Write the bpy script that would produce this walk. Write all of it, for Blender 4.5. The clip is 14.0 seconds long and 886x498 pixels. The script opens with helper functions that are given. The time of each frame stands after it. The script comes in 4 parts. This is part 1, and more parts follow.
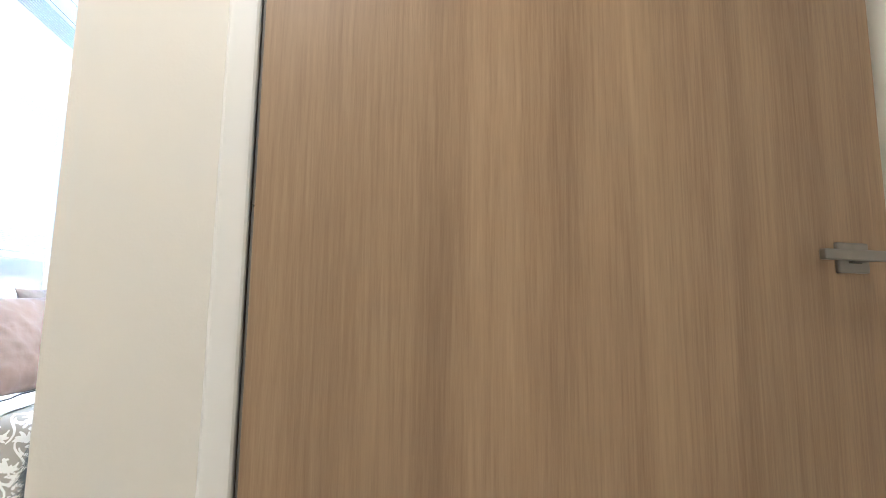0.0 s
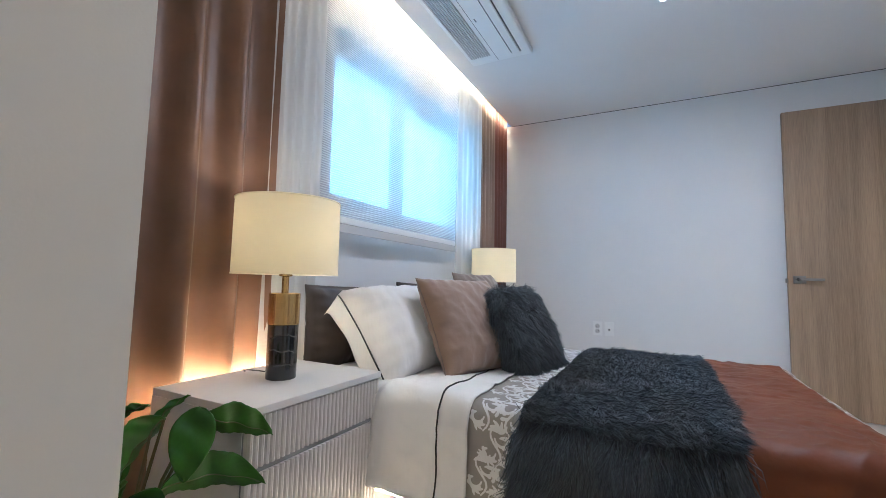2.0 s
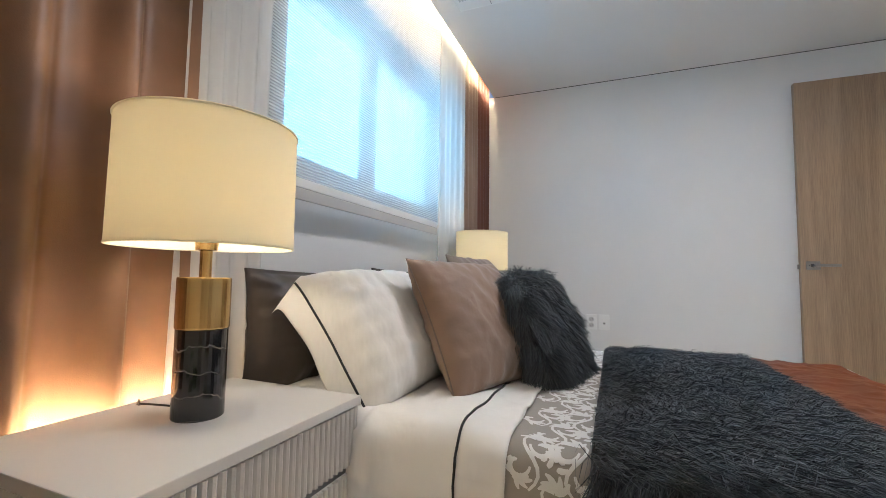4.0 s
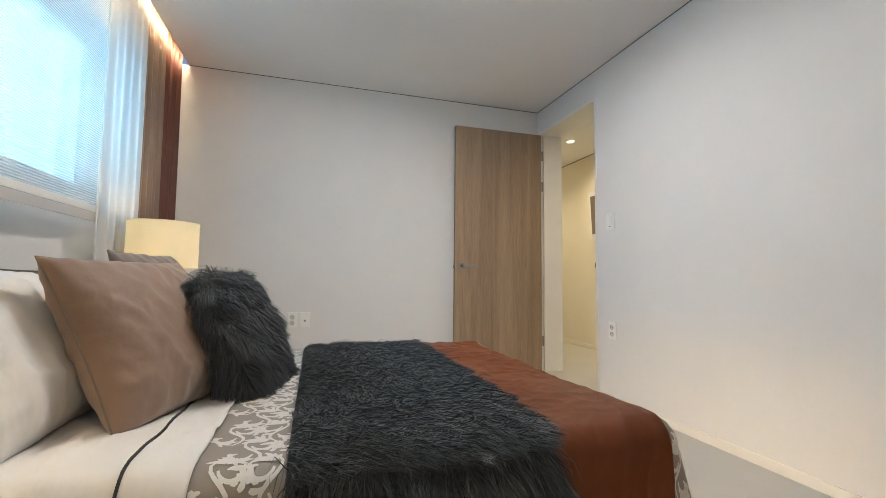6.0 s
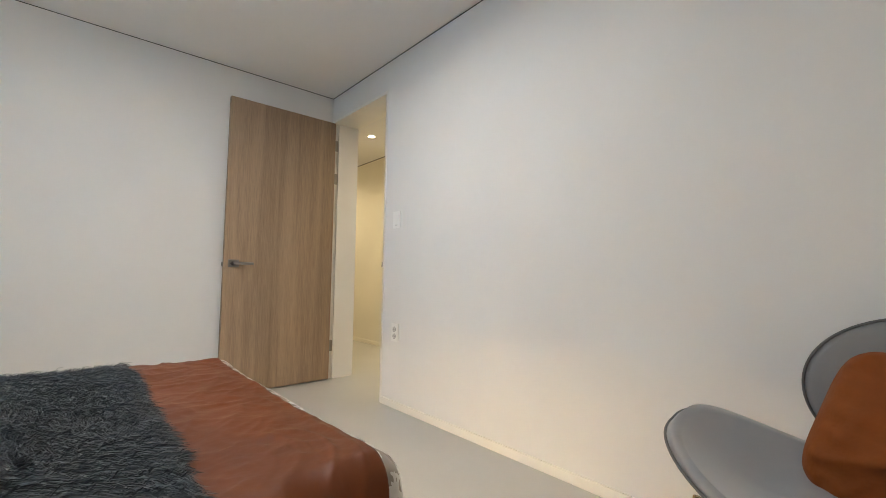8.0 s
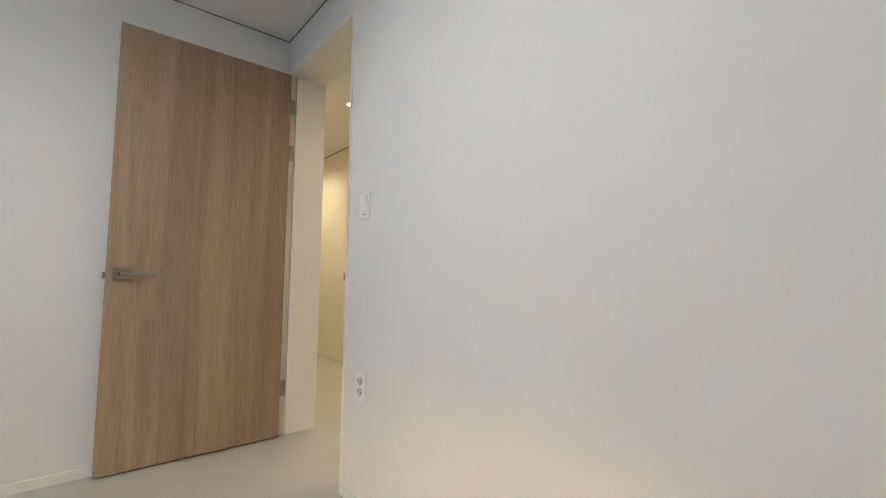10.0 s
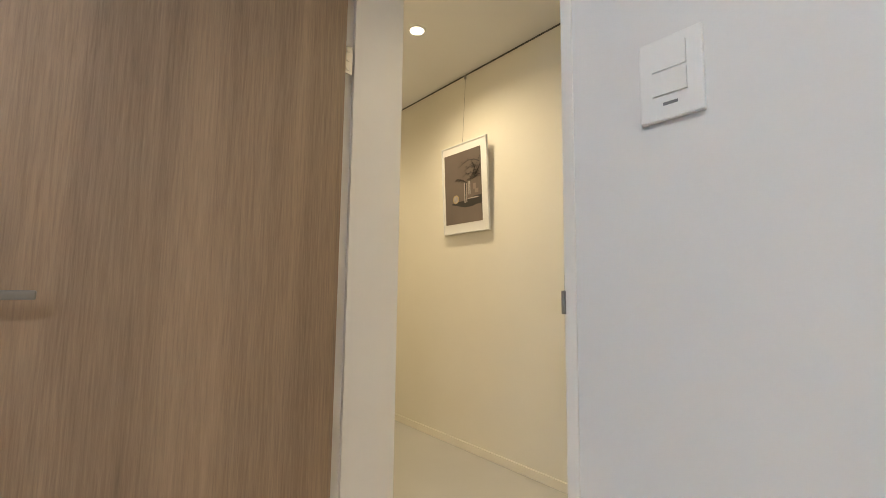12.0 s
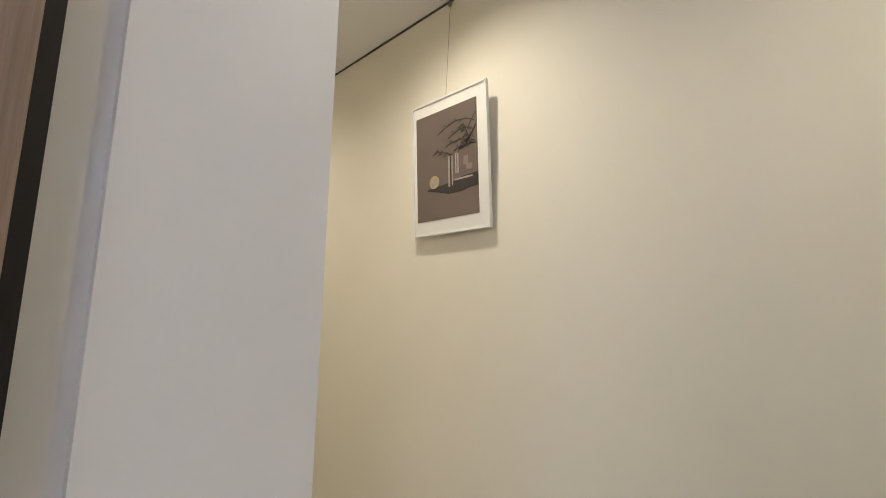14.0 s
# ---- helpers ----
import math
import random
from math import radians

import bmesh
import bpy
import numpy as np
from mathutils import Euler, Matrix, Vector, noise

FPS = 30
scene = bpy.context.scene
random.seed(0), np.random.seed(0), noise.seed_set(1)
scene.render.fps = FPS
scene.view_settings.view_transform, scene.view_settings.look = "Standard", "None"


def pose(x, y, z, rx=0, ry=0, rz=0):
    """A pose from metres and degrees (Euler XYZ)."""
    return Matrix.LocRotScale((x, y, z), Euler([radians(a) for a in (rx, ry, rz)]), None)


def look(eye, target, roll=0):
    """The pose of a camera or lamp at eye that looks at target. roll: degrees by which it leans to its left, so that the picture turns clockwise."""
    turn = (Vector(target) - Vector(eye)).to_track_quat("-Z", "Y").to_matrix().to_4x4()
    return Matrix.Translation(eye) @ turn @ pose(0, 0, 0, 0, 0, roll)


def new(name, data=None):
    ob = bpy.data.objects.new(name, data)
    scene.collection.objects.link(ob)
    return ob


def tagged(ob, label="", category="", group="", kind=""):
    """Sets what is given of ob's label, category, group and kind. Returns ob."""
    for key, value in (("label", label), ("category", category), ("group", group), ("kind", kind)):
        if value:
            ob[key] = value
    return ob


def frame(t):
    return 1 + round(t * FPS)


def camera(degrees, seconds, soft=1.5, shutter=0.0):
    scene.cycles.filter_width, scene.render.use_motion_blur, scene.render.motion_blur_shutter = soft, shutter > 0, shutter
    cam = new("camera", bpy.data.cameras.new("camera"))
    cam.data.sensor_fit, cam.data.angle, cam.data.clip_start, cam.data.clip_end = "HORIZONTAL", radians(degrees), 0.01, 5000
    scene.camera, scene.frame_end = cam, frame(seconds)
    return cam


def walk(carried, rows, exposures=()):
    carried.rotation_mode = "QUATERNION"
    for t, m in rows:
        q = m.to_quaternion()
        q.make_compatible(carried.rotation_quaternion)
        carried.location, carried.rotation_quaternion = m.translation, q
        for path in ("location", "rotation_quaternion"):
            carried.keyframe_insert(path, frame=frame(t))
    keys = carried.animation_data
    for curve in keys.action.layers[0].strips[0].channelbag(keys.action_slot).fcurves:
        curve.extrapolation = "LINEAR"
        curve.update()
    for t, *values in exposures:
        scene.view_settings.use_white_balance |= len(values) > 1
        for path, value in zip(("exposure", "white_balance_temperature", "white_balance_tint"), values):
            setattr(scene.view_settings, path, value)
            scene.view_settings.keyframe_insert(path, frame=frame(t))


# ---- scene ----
cam = camera(92.9, 14.0, soft=0.8)
PATH = [
    (0, (-1.078, -4.285, 0.905), (-0.622, -2.345, 1.113), 0.7),
    (0.3, (-1.136, -4.085, 0.904), (-1.387, -2.11, 1.114), 0.7),
    (0.5, (-1.22, -4.076, 0.905), (-1.554, -2.114, 1.106), 0.6),
    (1, (-1.408, -4.02, 0.904), (-2.033, -2.132, 1.119), 1.4),
    (1.5, (-1.519, -3.928, 0.868), (-2.345, -2.117, 1.066), 1.3),
    (2, (-1.618, -3.827, 0.85), (-2.536, -2.057, 1.01), 1.3),
    (2.2, (-1.655, -3.793, 0.838), (-2.591, -2.032, 0.993), 1.3),
    (4.3, (-1.959, -3.436, 0.812), (-2.595, -1.545, 0.941), 0.7),
    (4.5, (-1.962, -3.436, 0.814), (-2.474, -1.507, 0.938), 0.7),
    (5, (-1.966, -3.438, 0.823), (-2.122, -1.448, 0.954), 0.7),
    (5.5, (-1.961, -3.432, 0.824), (-1.742, -1.448, 0.96), 0.4),
    (6, (-1.946, -3.433, 0.831), (-1.369, -1.523, 0.965), 0.6),
    (6.5, (-1.907, -3.444, 0.846), (-1.037, -1.648, 0.979), 0.6),
    (7, (-1.858, -3.459, 0.859), (-0.762, -1.792, 0.992), 0.8),
    (7.5, (-1.732, -3.432, 0.843), (-0.496, -1.866, 0.981), 0.8),
    (8, (-1.613, -3.309, 0.851), (-0.299, -1.807, 0.984), 0.8),
    (8.5, (-1.484, -3.129, 0.891), (-0.152, -1.642, 1.015), 0.8),
    (9, (-1.351, -2.9, 0.908), (0.006, -1.435, 1.019), 0.8),
    (9.2, (-1.284, -2.798, 0.927), (0.087, -1.344, 1.02), 1.0),
    (9.6, (-1.06, -2.71, 0.932), (0.255, -1.25, 1.04), 0.9),
    (10.0, (-0.885, -2.56, 0.936), (0.385, -1.05, 1.065), 0.8),
    (10.5, (-0.80, -2.22, 0.940), (0.48, -0.68, 1.09), 0.8),
    (11.3, (-0.701, -1.628, 0.947), (0.618, -0.136, 1.127), 0.7),
    (11.5, (-0.675, -1.524, 0.947), (0.634, -0.023, 1.133), 0.7),
    (12, (-0.573, -1.208, 0.947), (0.72, 0.305, 1.14), 0.7),
    (12.5, (-0.5, -0.952, 0.955), (0.78, 0.571, 1.158), 0.7),
    (13, (-0.331, -0.74, 0.967), (1.017, 0.717, 1.211), 0.6),
    (13.5, (-0.163, -0.582, 1.005), (1.263, 0.797, 1.262), 0.6),
    (14, (-0.008, -0.425, 1.005), (1.447, 0.918, 1.286), 0.9),
]
walk(cam, [(t, look(eye, target, roll)) for t, eye, target, roll in PATH],
     exposures=[(0, 1.7, 4800, 6), (0.3, 1.1, 4800, 7), (0.6, 0.62, 4600, 7), (1.2, 0.25, 4700, 9), (2.2, -0.08, 5200, 10), (4.3, -0.12, 5850, 10), (7.5, 0.0, 6450, 9), (9.2, 0.0, 6400, 9), (11.4, -0.35, 6200, 10), (12.5, 0.1, 6300, 12), (13.2, 0.05, 5600, 13), (14, -0.15, 5250, 14)])

# ---- numbers of the plan ----
H = 2.375            # ceiling
XW = -3.06           # window wall
XC = -2.885          # edge of the ceiling at the light cove
YP, YQ = -3.645, -3.60   # partition behind the bedroom
XL, XR = -2.18, -1.445   # opening in the partition
DY0, DY1, DZ = -0.832, -0.03, 2.15   # doorway in the door wall
WT = 0.228           # thickness of the door wall
HX, HZ = 1.24, 2.345     # corridor's far wall and ceiling

# ---- light ----
world = bpy.data.worlds.new("world")
scene.world = world
world.use_nodes = True
wn = world.node_tree.nodes
sky = wn.new("ShaderNodeTexSky")
sky.sky_type, sky.sun_disc = "NISHITA", False
sky.sun_elevation, sky.sun_rotation = radians(40), radians(60)
wn["Background"].inputs["Strength"].default_value = 0.12
world.node_tree.links.new(sky.outputs[0], wn["Background"].inputs["Color"])
sun = bpy.data.lights.new("sun", "SUN")
sun.energy, sun.angle, sun.color = 2.0, radians(0.5), (1, 0.95, 0.88)
new("sun", sun).matrix_world = pose(0, 0, 10, 50, 0, 120)


def area(name, m, sx, sy, watts, colour, spread=180):
    lamp = bpy.data.lights.new(name, "AREA")
    lamp.shape, lamp.size, lamp.size_y, lamp.energy, lamp.color = "RECTANGLE", sx, sy, watts, colour
    lamp.spread = radians(spread)
    new(name, lamp).matrix_world = m
    return lamp


WARM, SOFT, COOL = (1.0, 0.72, 0.42), (1.0, 0.88, 0.72), (0.45, 0.78, 1.0)
area("window_daylight", look((-3.29, -1.45, 1.68), (0, -1.45, 1.62)), 1.45, 0.78, 8, (0.24, 0.62, 1.0), 150)
area("room_panel_light", look((-1.36, -1.75, 2.30), (-1.36, -1.75, 0)), 0.46, 0.46, 23, (1, 0.91, 0.82))
# passage lamp is unseen and has no fixture; added to brighten the partition
area("passage_fill", look((-1.4, -4.35, 2.34), (-1.4, -4.35, 0)), 0.4, 0.4, 9, (1, 0.79, 0.56))
# lamp at 0.531 is in view; the other two are unseen, added for light
for y in (0.531, -1.0, 2.1):
    spot = bpy.data.lights.new("downlight_lamp", "SPOT")
    spot.energy, spot.color, spot.spot_size, spot.spot_blend, spot.shadow_soft_size = 43, (1, 0.80, 0.50), radians(160), 1.0, 0.05
    new("downlight_lamp", spot).matrix_world = look((0.709, y, 2.31), (0.709, y, 0))

# ---- materials ----


def rgb(c):
    return (*c, 1) if len(c) == 3 else c


def material(name, colour, rough=0.6, metal=0.0, vary=0.0, scale=6.0, bump=0.0, bump_scale=200.0, second=None, stretch=(1, 1, 1), sheen=0.0, emit=None, power=0.0, coat=0.0, deep=0.002, spec=0.5):
    m = bpy.data.materials.new(name)
    m.use_nodes = True
    nt = m.node_tree
    b = nt.nodes["Principled BSDF"]
    b.inputs["Base Color"].default_value = rgb(colour)
    b.inputs["Roughness"].default_value, b.inputs["Metallic"].default_value = rough, metal
    b.inputs["Sheen Weight"].default_value = sheen
    b.inputs["Coat Weight"].default_value = coat
    b.inputs["Specular IOR Level"].default_value = spec
    tc, mp = nt.nodes.new("ShaderNodeTexCoord"), nt.nodes.new("ShaderNodeMapping")
    nt.links.new(tc.outputs["Object"], mp.inputs["Vector"])
    mp.inputs["Scale"].default_value = stretch
    if vary or second:
        n = nt.nodes.new("ShaderNodeTexNoise")
        n.inputs["Scale"].default_value, n.inputs["Detail"].default_value = scale, 6
        nt.links.new(mp.outputs[0], n.inputs["Vector"])
        ramp = nt.nodes.new("ShaderNodeValToRGB")
        ramp.color_ramp.elements[0].position, ramp.color_ramp.elements[1].position = 0.32, 0.68
        other = second or tuple(max(0, c * (1 - vary)) for c in colour)
        ramp.color_ramp.elements[0].color, ramp.color_ramp.elements[1].color = rgb(other), rgb(colour)
        nt.links.new(n.outputs["Fac"], ramp.inputs["Fac"])
        nt.links.new(ramp.outputs[0], b.inputs["Base Color"])
    if bump:
        n = nt.nodes.new("ShaderNodeTexNoise")
        n.inputs["Scale"].default_value, n.inputs["Detail"].default_value = bump_scale, 3
        nt.links.new(mp.outputs[0], n.inputs["Vector"])
        bp = nt.nodes.new("ShaderNodeBump")
        bp.inputs["Strength"].default_value, bp.inputs["Distance"].default_value = bump, deep
        nt.links.new(n.outputs["Fac"], bp.inputs["Height"])
        nt.links.new(bp.outputs[0], b.inputs["Normal"])
    if emit:
        b.inputs["Emission Color"].default_value, b.inputs["Emission Strength"].default_value = rgb(emit), power
    return m


def wood(name, light, dark, seed=0.0):
    m = material(name, light, 0.5)
    nt, b = m.node_tree, m.node_tree.nodes["Principled BSDF"]
    tc = nt.nodes.new("ShaderNodeTexCoord")
    mp = nt.nodes.new("ShaderNodeMapping")
    mp.inputs["Scale"].default_value = (1, 1, 0.035)
    mp.inputs["Location"].default_value = (seed, seed, seed)
    nt.links.new(tc.outputs["Object"], mp.inputs["Vector"])
    wide, fine = nt.nodes.new("ShaderNodeTexNoise"), nt.nodes.new("ShaderNodeTexNoise")
    wide.inputs["Scale"].default_value, wide.inputs["Detail"].default_value, wide.inputs["Distortion"].default_value = 13, 5, 0.9
    fine.inputs["Scale"].default_value, fine.inputs["Detail"].default_value, fine.inputs["Roughness"].default_value = 190, 6, 0.7
    for n in (wide, fine):
        nt.links.new(mp.outputs[0], n.inputs["Vector"])
    mix = nt.nodes.new("ShaderNodeMix")
    mix.inputs["Factor"].default_value = 0.5
    nt.links.new(wide.outputs["Fac"], mix.inputs["A"])
    nt.links.new(fine.outputs["Fac"], mix.inputs["B"])
    ramp = nt.nodes.new("ShaderNodeValToRGB")
    ramp.color_ramp.elements[0].position, ramp.color_ramp.elements[1].position = 0.32, 0.66
    ramp.color_ramp.elements[0].color, ramp.color_ramp.elements[1].color = rgb(dark), rgb(light)
    nt.links.new(mix.outputs[0], ramp.inputs["Fac"])
    # broad boards of slightly different tone, glued edge to edge under the veneer
    bands, tone = nt.nodes.new("ShaderNodeTexNoise"), nt.nodes.new("ShaderNodeMix")
    flat = nt.nodes.new("ShaderNodeMapping")
    flat.inputs["Scale"].default_value = (1, 1, 0.004)
    flat.inputs["Location"].default_value = (seed + 1.3, seed, seed)
    nt.links.new(tc.outputs["Object"], flat.inputs["Vector"])
    nt.links.new(flat.outputs[0], bands.inputs["Vector"])
    bands.inputs["Scale"].default_value, bands.inputs["Detail"].default_value = 6.0, 1
    tone.data_type, tone.blend_type = "RGBA", "MULTIPLY"
    tone.inputs[0].default_value = 1.0
    level = nt.nodes.new("ShaderNodeValToRGB")
    level.color_ramp.elements[0].position, level.color_ramp.elements[1].position = 0.35, 0.65
    level.color_ramp.elements[0].color, level.color_ramp.elements[1].color = (0.87, 0.86, 0.845, 1), (1.06, 1.06, 1.06, 1)
    nt.links.new(bands.outputs["Fac"], level.inputs["Fac"])
    nt.links.new(ramp.outputs[0], tone.inputs[6])
    nt.links.new(level.outputs[0], tone.inputs[7])
    nt.links.new(tone.outputs[2], b.inputs["Base Color"])
    bp = nt.nodes.new("ShaderNodeBump")
    bp.inputs["Strength"].default_value, bp.inputs["Distance"].default_value = 0.35, 0.001
    nt.links.new(fine.outputs["Fac"], bp.inputs["Height"])
    nt.links.new(bp.outputs[0], b.inputs["Normal"])
    return m


def marble(name):
    m = material(name, (0.012, 0.012, 0.014), 0.12, coat=0.4)
    nt, b = m.node_tree, m.node_tree.nodes["Principled BSDF"]
    tc = nt.nodes.new("ShaderNodeTexCoord")
    w = nt.nodes.new("ShaderNodeTexWave")
    w.wave_type, w.bands_direction = "BANDS", "Z"
    w.inputs["Scale"].default_value, w.inputs["Distortion"].default_value = 7.0, 3.5
    w.inputs["Detail"].default_value, w.inputs["Detail Scale"].default_value = 8, 3.2
    nt.links.new(tc.outputs["Object"], w.inputs["Vector"])
    ramp = nt.nodes.new("ShaderNodeValToRGB")
    e = ramp.color_ramp.elements
    e[0].position, e[0].color = 0.0, (0.12, 0.11, 0.10, 1)
    e[1].position, e[1].color = 0.009, (0.012, 0.012, 0.014, 1)
    nt.links.new(w.outputs["Fac"], ramp.inputs["Fac"])
    nt.links.new(ramp.outputs[0], b.inputs["Base Color"])
    return m


def see_through(name, colour, clear, translucent=0.5, stripes=0.0):
    """Thin cloth: part of the light goes straight through, part is scattered to both sides."""
    m = bpy.data.materials.new(name)
    m.use_nodes = True
    nt = m.node_tree
    nt.nodes.remove(nt.nodes["Principled BSDF"])
    out = nt.nodes["Material Output"]
    d, t, c = nt.nodes.new("ShaderNodeBsdfDiffuse"), nt.nodes.new("ShaderNodeBsdfTranslucent"), nt.nodes.new("ShaderNodeBsdfTransparent")
    d.inputs[0].default_value = t.inputs[0].default_value = rgb(colour)
    a, z = nt.nodes.new("ShaderNodeMixShader"), nt.nodes.new("ShaderNodeMixShader")
    a.inputs[0].default_value, z.inputs[0].default_value = translucent, clear
    nt.links.new(d.outputs[0], a.inputs[1])
    nt.links.new(t.outputs[0], a.inputs[2])
    nt.links.new(a.outputs[0], z.inputs[1])
    nt.links.new(c.outputs[0], z.inputs[2])
    nt.links.new(z.outputs[0], out.inputs["Surface"])
    if stripes:
        tc, w = nt.nodes.new("ShaderNodeTexCoord"), nt.nodes.new("ShaderNodeTexWave")
        w.wave_type, w.bands_direction = "BANDS", "Z"
        w.inputs["Scale"].default_value = stripes
        nt.links.new(tc.outputs["Object"], w.inputs["Vector"])
        r = nt.nodes.new("ShaderNodeMapRange")
        r.inputs["To Min"].default_value, r.inputs["To Max"].default_value = clear * 0.6, clear * 1.3
        nt.links.new(w.outputs["Fac"], r.inputs["Value"])
        nt.links.new(r.outputs[0], z.inputs[0])
    return m


